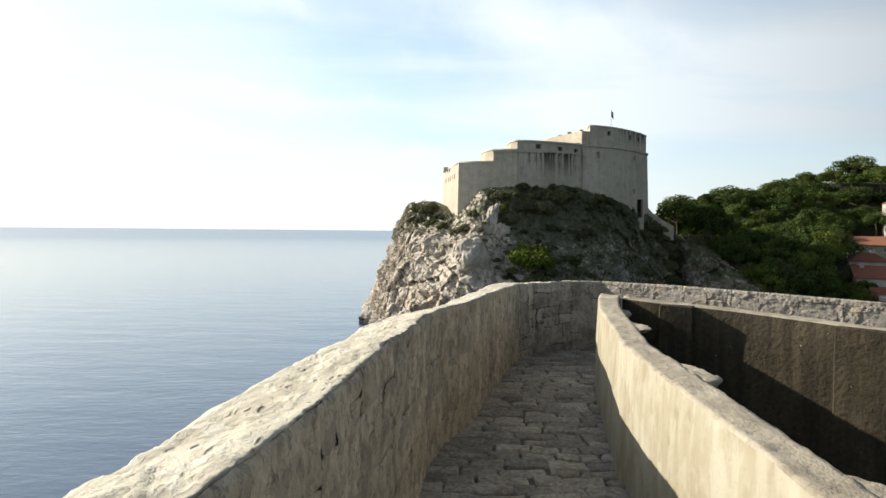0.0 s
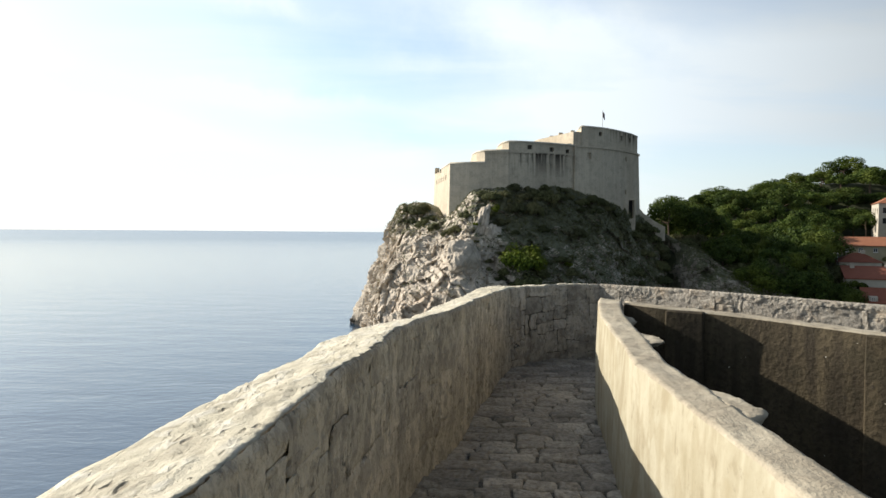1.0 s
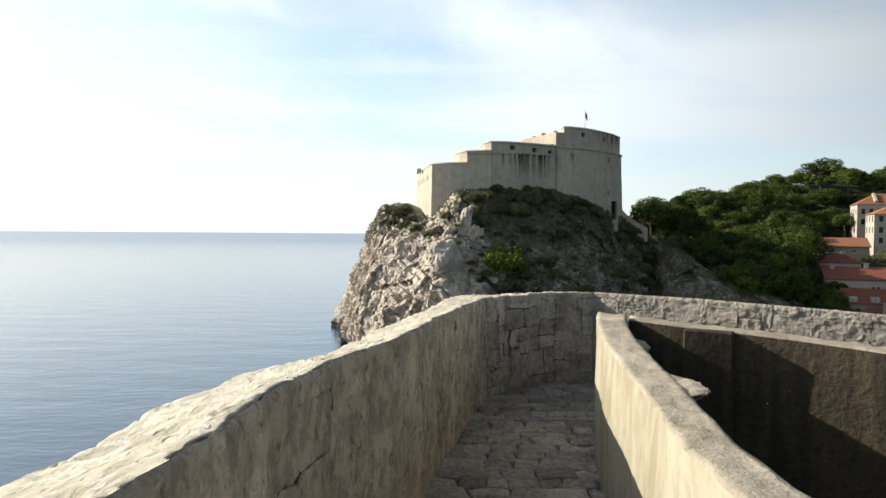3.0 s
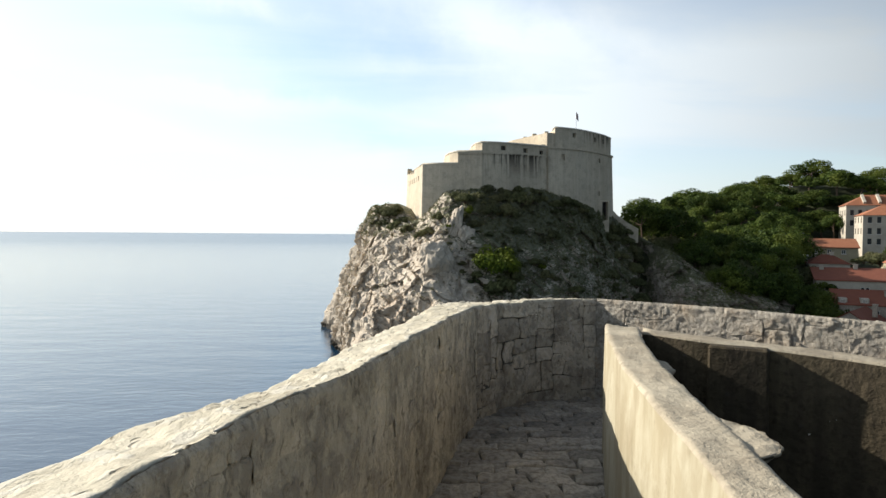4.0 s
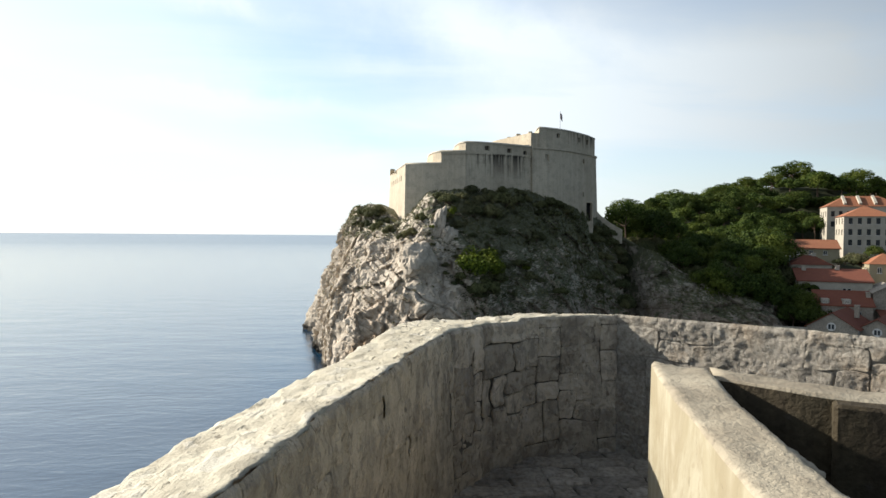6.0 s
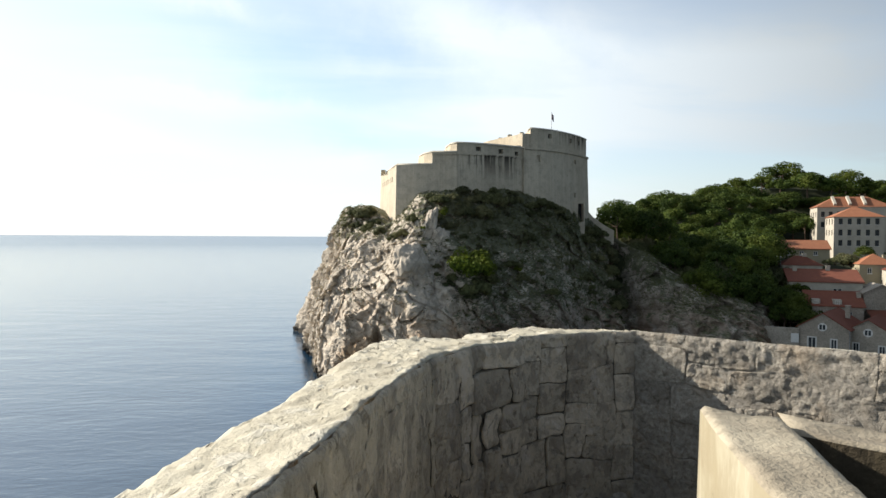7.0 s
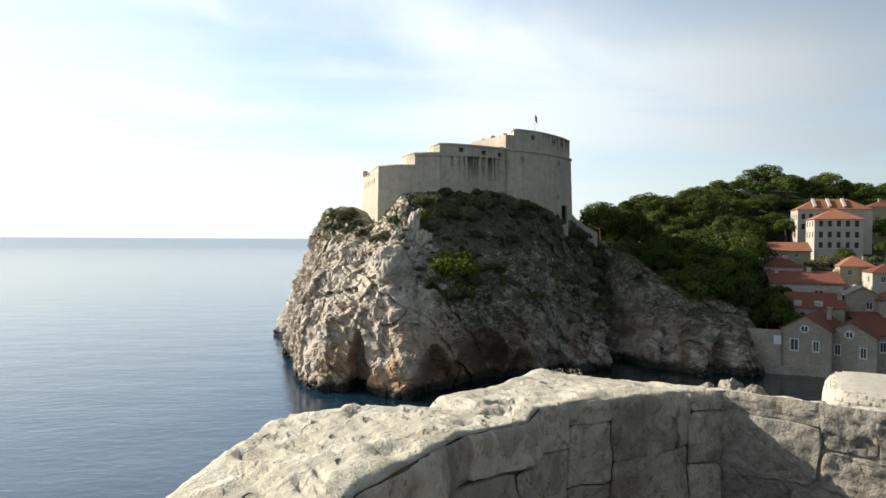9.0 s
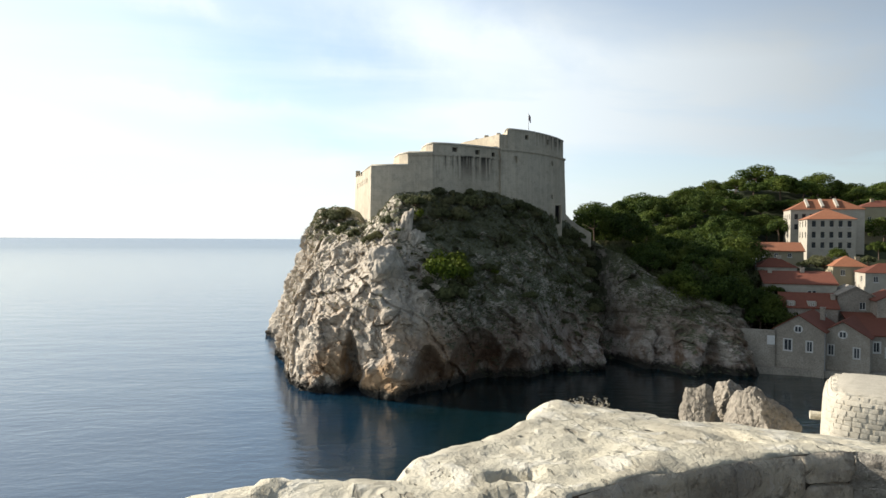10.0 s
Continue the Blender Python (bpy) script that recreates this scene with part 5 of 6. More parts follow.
scrub()
def planting():
    rnd = random.Random(17)
    for b, r, z, k, s in ((38.75, 181, 18.8, 0, 0.5), (34.0, 150, 6.5, 1, 0.75), (34.6, 146, 5.0, 3, 0.75), (33.6, 145, 5.5, 2, 0.9), (35.0, 151, 6.0, 0, 0.7), (33.2, 150, 8.0, 0, 0.8), (34.3, 156, 9.5, 2, 0.8),
                          (41.3, 190, 20.5, 2, 0.6), (42.2, 192, 20.5, 0, 0.55)):
        p = spot(b, r, z)
        t = copy_thing(PINES[k], Matrix.Identity(4))
        t.matrix_basis = Matrix.LocRotScale(p, Euler((0, 0, rnd.uniform(0, 6.283))), (s, s, s))
    for k in range(14):
        x = 65.5 + 1.15 * k + rnd.uniform(-0.5, 0.5)
        y = hill_front(x) + rnd.uniform(-2.2, 2.0)
        s = rnd.uniform(0.75, 1.0)
        t = copy_thing(PINES[rnd.randrange(4)], Matrix.Identity(4))
        t.matrix_basis = Matrix.LocRotScale((x, y, 9.5 + max(0.0, (66 - x) * 0.5) + rnd.uniform(-1.2, 1.2)), Euler((0, 0, rnd.uniform(0, 6.283))), (s, s, s))
    for b, r, z, s in ((36.4, 178, 18.6, 1.2), (36.9, 178, 18.8, 1.4), (37.4, 178, 18.8, 1.3), (37.9, 177, 18.6, 1.3), (39.4, 179, 18.6, 1.2), (40.6, 186, 19.6, 1.6), (33.7, 141.5, 2.5, 1.8), (34.2, 143, 4.0, 1.9), (35.1, 145, 7.0, 1.4)):
        p = spot(b, r, z)
        t = copy_thing(BUSHES[rnd.choice((1, 2))], Matrix.Identity(4))
        t.matrix_basis = Matrix.LocRotScale(p, Euler((0, 0, rnd.uniform(0, 6.283))), (s, s, s))


planting()
for o in PINES + BUSHES:
    for c in list(o.children_recursive) + [o]:
        bpy.data.objects.remove(c)


# ---- boulders ----
def boulder(name, m, size, seed, label, material=M_CLIFF, level=4, rough=0.3, pointed=0.0, craggy=0.0):
    bm = bmesh.new()
    bmesh.ops.create_icosphere(bm, subdivisions=level, radius=1.0)
    for v in bm.verts:
        p = v.co.copy()
        d = 1 + noise.noise(p * 1.1 + Vector((seed, 0, 0))) * rough + (0.5 - abs(noise.noise(p * 2.4 + Vector((0, seed, 0))))) * rough * 0.7 + noise.noise(p * 6 + Vector((seed, seed, 0))) * rough * 0.2
        if craggy:
            gap, near = noise.voronoi(p * 2.1 + Vector((seed, 1, 2)) + noise.noise_vector(p * 3) * 0.25)
            d += craggy * (noise.noise(near[0] * 6.1) * 0.5 - 0.3 * max(0.0, 1 - (gap[1] - gap[0]) / 0.12)) + craggy * (noise.ridged_multi_fractal(p * 2.6 + Vector((0, 0, seed)), 0.9, 2.1, 5, 1.0, 2.0) - 1.1) * 0.22
        v.co = Vector((p.x * size[0], p.y * size[1], p.z * size[2])) * d
        if pointed:
            k = 1 + pointed * max(0.0, -p.z)
            v.co.x *= k
            v.co.y *= k
    return tagged(part(name, bm, material, None, "", m), label, "rock", "boulders")


p = rock_at(6.2, 20.8)
boulder("boulder", pose(p.x, p.y - 0.9, p.z - 0.4, 10, 12, 30), (2.7, 2.4, 2.9), 3.0, "large pale boulder on the cliff's shoulder", M_ROCK, 4, 0.36)
p = rock_at(9.8, 26.6)
boulder("boulder", pose(p.x, p.y + 0.1, p.z - 0.2, 0, 14, 20), (1.15, 1.3, 2.8), 5.0, "jagged white rock on the overgrown slope", M_ROCK, 4, 0.5)
p = rock_at(11.5, 24.0)
boulder("boulder", pose(p.x, p.y + 0.1, p.z - 0.2, 10, -24, 50), (1.7, 1.4, 2.0), 8.0, "jagged white rock on the overgrown slope", M_ROCK, 4, 0.5)

# sunlit rocks on a spur that rises from the cove below the wall
q = spot(32.0, 38.6, 2.0)
boulder("rock_spur", pose(q.x, q.y, q.z, 0, 0, 20), (2.6, 2.6, 9.6), 2.2, "grey rock spur rising from the cove", M_BOULDER, 5, 0.12, 0.6, 0.05)
def crag(m, size, seed, apex, label):
    """An angular rock: the space inside a handful of random planes, broken up at two smaller scales."""
    rnd = random.Random(seed)
    planes = []
    for k in range(19):
        n = Vector((rnd.gauss(0, 1), rnd.gauss(0, 1), rnd.gauss(0.15, 0.8))).normalized()
        planes.append((n, rnd.uniform(0.72, 1.0) * (1.0 if n.z < 0.5 else apex)))
    bm = bmesh.new()
    bmesh.ops.create_icosphere(bm, subdivisions=6, radius=1.0)
    for v in bm.verts:
        p = v.co.copy()
        w = p + noise.noise_vector(p * 2.0 + Vector((seed, 0, 0))) * 0.12
        r = min([1.25] + [h / w.dot(n) for n, h in planes if w.dot(n) > 0.05])
        r += noise.fractal(p * 3.5 + Vector((0, seed, 0)), 0.8, 2.1, 5) * 0.07
        gap, near = noise.voronoi(p * 3.2 + noise.noise_vector(p * 5) * 0.2)
        r -= 0.05 * max(0.0, 1 - (gap[1] - gap[0]) / 0.1)
        k = 1 + 0.3 * max(0.0, -p.z)
        v.co = Vector((p.x * size[0] * k, p.y * size[1] * k, p.z * size[2])) * r
    tagged(part("boulder", bm, M_BOULDER, None, "", m), label, "rock", "boulders")


for bearing, reach, top, size, seed, lean, apex in ((29.25, 38.7, 16.7, (1.12, 1.1, 1.8), 5, -4, 1.0), (31.5, 41.5, 16.5, (1.2, 1.1, 1.6), 8, 8, 1.0), (33.75, 36.7, 16.9, (1.55, 1.4, 2.1), 21, 0, 1.0)):
    q = spot(bearing, reach, top - size[2] * 0.92)
    crag(pose(q.x, q.y, q.z, 4, lean, seed * 40), size, seed, apex, "grey-brown jagged boulder on a spur in the cove")


def dry_plant(x, y, z):
    thing = root("dry_plant", pose(x, y, z), "small dry grey plant at the parapet's outer edge", "plant")
    rnd = random.Random(14)
    bm = bmesh.new()
    for _ in range(26):
        a, r = rnd.uniform(0, 6.283), rnd.uniform(0.02, 0.1)
        tip = Vector((r * 1.4 * math.cos(a), r * math.sin(a), rnd.uniform(0.008, 0.028)))
        limb(bm, (rnd.uniform(-0.04, 0.04), rnd.uniform(-0.02, 0.02), -0.01), tip, 0.0025, 0.001, 4)
    part("stems", bm, M_TWIG, thing)
    v, f = tufts([(0.05 * math.cos(k), 0.03 * math.sin(k), 0.025) for k in range(6)], [0.03] * 6, 14, 0.016, 15)
    part("leaves", mesh_of("leaves", v, f, M_TWIG), M_TWIG, thing)


dry_plant(2.06, 9.7, 24.095)


# ---- the bastion below the wall ----
def bastion():
    c = spot(43.3, 33.5)
    m = Matrix.Translation((c.x, c.y, 0)) @ pose(0, 0, 0, 0, 0, -38)
    w, d = 3.1, 3.0
    ring = []
    for k in range(40):
        a = 2 * math.pi * k / 40
        x, y = math.copysign(abs(math.cos(a)) ** 0.4, math.cos(a)), math.copysign(abs(math.sin(a)) ** 0.4, math.sin(a))
        ring.append((x, y))
    levels = [(-1, 1.25), (8, 1.12), (13.4, 1.05), (17.2, 1.0), (17.9, 0.985), (18.25, 0.955), (18.48, 0.9), (18.6, 0.8), (18.66, 0.6)]
    verts = [(x * w * k, y * d * k, z) for z, k in levels for x, y in ring]
    faces = []
    for i in range(len(levels) - 1):
        for j in range(40):
            faces.append((i * 40 + j, i * 40 + (j + 1) % 40, (i + 1) * 40 + (j + 1) % 40, (i + 1) * 40 + j))
    faces.append(tuple(range((len(levels) - 1) * 40, len(levels) * 40)))
    ob = new("bastion", mesh_of("bastion", verts, faces, M_BASTION, True))
    ob.matrix_basis = m
    return tagged(ob, "sunlit pale bastion of small squared stones with a rounded top", "bastion")


BASTION = bastion()
q = spot(36.6, 34.3, 16.75)
bm = bmesh.new()
bmesh.ops.create_cone(bm, cap_ends=True, segments=12, radius1=0.2, radius2=0.17, depth=1.5)
tagged(part("stone_spout", bm, M_TOP, None, "", pose(q.x + 0.9, q.y - 0.6, q.z, 0, 90, -30)), "pale round stone water spout by the bastion", "spout")


# ---- houses by the cove ----
def window_pane(name, w, h, parent, m, frame_w=0.1, mull=True, shade=M_DARK, rim=M_FRAME):
    """A casement set in an opening: frame with a mullion, and the pane behind it."""
    bm = bmesh.new()
    box(bm, -w / 2, w / 2, 0.0, 0.06, 0, frame_w)
    box(bm, -w / 2, w / 2, 0.0, 0.06, h - frame_w, h)
    box(bm, -w / 2, -w / 2 + frame_w, 0.0, 0.06, frame_w, h - frame_w)
    box(bm, w / 2 - frame_w, w / 2, 0.0, 0.06, frame_w, h - frame_w)
    if mull:
        box(bm, -frame_w / 2, frame_w / 2, 0.0, 0.06, frame_w, h - frame_w)
    ob = part(name, bm, rim, parent, "", m)
    b2 = bmesh.new()
    box(b2, -w / 2, w / 2, 0.07, 0.1, 0, h)
    part("pane", b2, shade, ob)
    return ob


def house(name, m, w, d, h, label, wall=M_WHITE, roof="hip", rise=2.2, front=(), left=(), surround=0.0, rim=M_FRAME, roof_mat=M_TILES, chimney=None):
    """A house: x along its front, which faces -y, y into its depth. front, left: windows as (along, sill, width, height)."""
    thing = root(name, m, label, "house", "houses by the cove")
    poly = [(-w / 2, 0), (w / 2, 0), (w / 2, d), (-w / 2, d)]
    total = 2 * (w + d)
    holes = [(a - ww / 2, a + ww / 2, z, z + hh) for a, z, ww, hh in front] + [(total - a - ww / 2, total - a + ww / 2, z, z + hh) for a, z, ww, hh in left]

    if roof == "gable":
        poly = [(-w / 2, 0), (0, 0), (w / 2, 0), (w / 2, d), (0, d), (-w / 2, d)]

        def top(s):
            if s <= w:
                return h + rise * (1 - abs(s - w / 2) / (w / 2))
            if w + d <= s <= 2 * w + d:
                return h + rise * (1 - abs(s - w - d - w / 2) / (w / 2))
            return h
    else:
        top = h
    bm, backs = shell(poly, -4.0, top, holes, True, None, None, 0.22)
    part("wall", bm, wall, thing)
    for (a, z, ww, hh) in front:
        win = window_pane("window", ww, hh, thing, pose(-w / 2 + a, 0.14, z), 0.09 if ww > 0.7 else 0.06, ww > 0.8, M_DARK, rim)
        if surround:
            b2 = bmesh.new()
            for x0, x1, z0, z1 in ((-ww / 2 - surround, ww / 2 + surround, -surround, 0), (-ww / 2 - surround, ww / 2 + surround, hh, hh + surround), (-ww / 2 - surround, -ww / 2, 0, hh), (ww / 2, ww / 2 + surround, 0, hh)):
                box(b2, x0, x1, -0.18, -0.1, z0, z1)
            part("surround", b2, M_FRAME, win)
        else:
            b2 = bmesh.new()
            box(b2, -ww / 2 - 0.1, ww / 2 + 0.1, -0.26, 0.0, -0.1, 0.0)
            part("sill", b2, M_FRAME, win)
    for (a, z, ww, hh) in left:
        window_pane("window", ww, hh, thing, pose(-w / 2 + 0.14, a, z, 0, 0, -90), 0.08, ww > 0.8, M_DARK, rim)
    o = 0.35
    bm = bmesh.new()
    if roof == "hip":
        k = min(w, d) / 2
        ridge = [(-w / 2 + k, d / 2), (w / 2 - k, d / 2)] if w >= d else [(0, k), (0, d - k)]
        e = [bm.verts.new(c) for c in ((-w / 2 - o, -o, h - 0.08), (w / 2 + o, -o, h - 0.08), (w / 2 + o, d + o, h - 0.08), (-w / 2 - o, d + o, h - 0.08))]
        r = [bm.verts.new((x, y, h + rise)) for x, y in ridge]
        if w > d:
            fs = [(e[0], e[1], r[1], r[0]), (e[1], e[2], r[1]), (e[2], e[3], r[0], r[1]), (e[3], e[0], r[0])]
        elif w == d:
            fs = [(e[0], e[1], r[0]), (e[1], e[2], r[0]), (e[2], e[3], r[0]), (e[3], e[0], r[0])]
        else:
            fs = [(e[0], e[1], r[0]), (e[1], e[2], r[1], r[0]), (e[2], e[3], r[1]), (e[3], e[0], r[0], r[1])]
        for q in fs:
            bm.faces.new(q)
        bm.faces.new(e[::-1])
    elif roof == "gable":
        sl = rise / (w / 2)
        for sx in (-1, 1):
            z0, z1 = h - sl * o + 0.03, h + rise + 0.03
            c = [(0, -o, z1), (sx * (w / 2 + o), -o, z0), (sx * (w / 2 + o), d + o, z0), (0, d + o, z1)]
            v = [bm.verts.new(q) for q in c] + [bm.verts.new((x, y, z + 0.16)) for x, y, z in c]
            for q in ((0, 1, 2, 3), (7, 6, 5, 4), (0, 4, 5, 1), (1, 5, 6, 2), (2, 6, 7, 3), (3, 7, 4, 0)):
                bm.faces.new([v[i] for i in q])
    else:                                   # a lean of one slope, high at the back
        c = [(-w / 2 - o, -o, h - 0.1), (w / 2 + o, -o, h - 0.1), (w / 2 + o, d, h + rise), (-w / 2 - o, d, h + rise)]
        v = [bm.verts.new(q) for q in c] + [bm.verts.new((x, y, z + 0.2)) for x, y, z in c]
        for q in ((0, 1, 2, 3), (7, 6, 5, 4), (0, 4, 5, 1), (1, 5, 6, 2), (2, 6, 7, 3), (3, 7, 4, 0)):
            bm.faces.new([v[i] for i in q])
    bmesh.ops.recalc_face_normals(bm, faces=bm.faces)
    rf = part("roof", bm, roof_mat, thing, "red clay tile roof")
    for cx, cy, cz in (chimney or ()):
        bm = bmesh.new()
        box(bm, -0.4, 0.4, -0.35, 0.35, -1.6, 0.7, 0.03)
        box(bm, -0.48, 0.48, -0.43, 0.43, 0.7, 0.85, 0.02)
        part("chimney", bm, wall, rf, "", pose(cx, cy, cz))
    return thing


def stand(bearing, reach, z, turn):
    q = spot(bearing, reach, z)
    return pose(q.x, q.y, q.z, 0, 0, turn)


def row(n, first, gap, z, w, h):
    return [(first + gap * k, z, w, h) for k in range(n)]


# white villa on the slope, its wing behind, the cream one beyond
house("house", stand(38.3, 193.0, 22.4, -25), 11.0, 10.0, 7.9, "three-storey white villa with dark windows and an orange hipped roof",
      M_WHITE, "hip", 2.6, row(5, 1.5, 2.0, 5.9, 0.9, 1.5) + row(5, 1.5, 2.0, 3.1, 0.9, 1.5) + row(5, 1.5, 2.0, 0.5, 0.9, 1.45), row(3, 2.0, 3.2, 5.9, 0.95, 1.55) + row(3, 2.0, 3.2, 3.1, 0.95, 1.5), rim=M_VOID, roof_mat=M_TILES_LIT)
WING = house("house", stand(38.0, 208.0, 24.0, -25), 18.0, 10.0, 9.4, "long white wing with an orange roof crossed by white parapets",
             M_WHITE, "hip", 3.0, row(3, 1.4, 1.9, 6.6, 0.9, 1.5) + row(3, 1.4, 1.9, 3.8, 0.9, 1.5), row(3, 1.8, 3.0, 6.6, 0.9, 1.5) + row(3, 1.8, 3.0, 3.8, 0.9, 1.5), rim=M_VOID, roof_mat=M_TILES_LIT)
for k in range(3):
    bm = bmesh.new()
    box(bm, -0.35, 0.35, -0.2, 4.4, -0.2, 0.5, 0.03)
    part("roof_parapet", bm, M_WHITE, WING, "", pose(-4.6 + 3.6 * k, 0.6, 9.95, 30, 0, 0))
house("house", stand(42.3, 226.0, 27.0, -25), 18.0, 10.0, 7.6, "cream villa with a low red roof", M_CREAM, "hip", 2.0, row(4, 2.4, 4.2, 3.0, 1.0, 1.7), row(2, 2, 4, 3, 1, 1.6), chimney=[(-5, 4, 9.2)])
# the long low roof below the pines
house("house", stand(34.3, 181.0, 20.2, -28), 14.0, 7.0, 1.9, "long low building with a sunlit red tiled roof", M_CREAM, "lean", 2.0, row(4, 2, 3, 0.4, 0.9, 1.0), roof_mat=M_TILES_LIT)
# the cluster above the quay
house("house", stand(36.3, 157.0, 10.6, -24), 13.6, 6.0, 5.0, "grey-white house with a dark red roof and attic windows", M_WHITE, "lean", 2.3,
      [(2.9, 2.2, 0.75, 1.5), (3.8, 2.2, 0.75, 1.5), (8.6, 2.2, 0.75, 1.5), (9.5, 2.2, 0.75, 1.5)], [(2.5, 2.2, 0.9, 1.3)], chimney=[(-5, 5, 7.2), (1.5, 5.5, 7.4)])
MANSARD = house("house", stand(37.0, 150.5, 7.9, -26), 9.8, 5.0, 3.3, "stone house with a dark red mansard roof and two white dormers", M_GREYWALL, "lean", 2.6, [(2.4, 1.0, 0.9, 1.3), (7.4, 1.0, 0.9, 1.3)], chimney=[(4.6, 3.0, 5.2)])
for dx in (-3.4, 0.4):
    bm = bmesh.new()
    box(bm, -0.75, 0.75, 0.0, 2.4, 0, 1.15, 0.03)
    dorm = part("dormer", bm, M_WHITE, MANSARD, "white dormer", pose(dx, 0.25, 3.45))
    window_pane("window", 0.8, 0.75, dorm, pose(0, -0.07, 0.2), 0.07, True)
house("house", stand(34.7, 164.0, 15.5, -22), 8.0, 6.0, 3.3, "small house with an orange tiled roof", M_WHITE, "hip", 2.0, row(2, 2, 3, 1.0, 0.8, 1.2), chimney=[(1, 3, 5.0)])
house("house", stand(39.55, 172.0, 14.4, -24), 6.9, 6.9, 4.7, "stone house with an orange pyramid roof", M_CREAM, "hip", 2.3, [(2.0, 2.6, 0.9, 1.3), (4.6, 2.6, 0.9, 1.3)], [(3.2, 2.6, 0.9, 1.2)], chimney=[(2.2, 3.2, 5.9)], roof_mat=M_TILES_LIT)
house("house", stand(41.9, 166.0, 13.8, -24), 8.5, 7.0, 4.3, "white house with an orange hipped roof", M_WHITE, "hip", 1.9, [(2.0, 2.2, 0.9, 1.3), (5, 2.2, 0.9, 1.3)], [(2.5, 2.2, 0.9, 1.2)])
house("house", stand(39.9, 155.0, 9.8, -24), 6.2, 7.0, 4.0, "small grey gabled house", M_GREYWALL, "gable", 1.7, [(4.4, 1.2, 1.1, 1.5)], (), roof_mat=M_GREYWALL)
house("house", stand(42.4, 153.0, 9.4, -24), 6.4, 7.0, 3.8, "small grey gabled house", M_GREYWALL, "gable", 1.6, [(3.2, 1.4, 1.0, 1.3)], ())

# the two gabled boat houses on the water
BOAT_A = house("house", stand(36.25, 136.5, 1.4, -47), 8.3, 13.0, 6.9, "grey stone gabled house on the quay with white framed windows", M_GREYWALL, "gable", 2.7,
               [(2.35, 3.0, 1.3, 2.1), (5.9, 3.1, 0.95, 1.9)], (), 0.13, chimney=[(2.6, 7.5, 9.9)])
BOAT_B = house("house", stand(39.15, 138.3, 1.0, -47), 8.3, 13.0, 6.5, "grey stone gabled house on the quay with white framed windows", M_GREYWALL, "gable", 2.6,
               [(2.3, 2.9, 0.95, 1.9), (6.3, 2.7, 0.95, 1.9)], (), 0.12)
house("house", stand(42.1, 142.4, 1.0, -26), 9.5, 13.0, 6.6, "grey stone house on the quay with a red roof", M_GREYWALL, "lean", 2.8, [(2.6, 3.6, 1.0, 1.8), (5.2, 2.8, 2.2, 1.6)], (), 0.2)
for boat, hx, hz in ((BOAT_A, -0.1, 7.1), (BOAT_B, 0.0, 6.8)):
    bm = bmesh.new()
    bmesh.ops.create_cone(bm, cap_ends=True, segments=20, radius1=0.75, radius2=0.75, depth=0.12, matrix=pose(0, 0, 0, 90))
    eye = part("round_window", bm, M_FRAME, boat, "round attic window", pose(hx, -0.05, hz))
    bm = bmesh.new()
    for sx in (-1, 1):
        box(bm, sx * 0.27 - 0.2, sx * 0.27 + 0.2, -0.09, -0.065, -0.45, 0.45)
    part("pane", bm, M_DARK, eye)
bm = bmesh.new()
bmesh.ops.create_cone(bm, cap_ends=True, segments=10, radius1=0.08, radius2=0.08, depth=6.8, matrix=Matrix.Translation((0, 0, 3.4)))
part("drain_pipe", bm, M_METAL, BOAT_A, "dark metal drain pipe", pose(4.25, -0.12, 0))


def quay():
    a, b = spot(32.7, 134.5), spot(34.6, 135.2)
    c, d = spot(42.5, 139), spot(46.0, 141)
    e, f = spot(46.0, 160), spot(34.0, 160)
    bm = bmesh.new()
    cap(bm, [(p.x, p.y) for p in (a, b, c, d, e, f)], 1.3)
    r = bmesh.ops.extrude_face_region(bm, geom=list(bm.faces))
    for v in (g for g in r["geom"] if isinstance(g, bmesh.types.BMVert)):
        v.co.z -= 3
    bmesh.ops.recalc_face_normals(bm, faces=bm.faces)
    tagged(part("quay", bm, M_GREYWALL), "grey stone quay along the cove", "quay", kind="structure")


quay()
bm = bmesh.new()
box(bm, -3.2, 2.6, 0, 0.6, 0.5, 8.0, 0.05)
low = tagged(part("garden_wall", bm, M_GREYWALL, None, "", stand(33.55, 136.5, 0, -28)), "grey stone wall with a pale blocked door beside the quay house", "wall")
bm = bmesh.new()
box(bm, -0.65, 0.65, -0.06, 0.02, 0, 1.7, 0.02)
part("panel", bm, M_FRAME, low, "pale blocked door", pose(1.9, -0.02, 5.3))


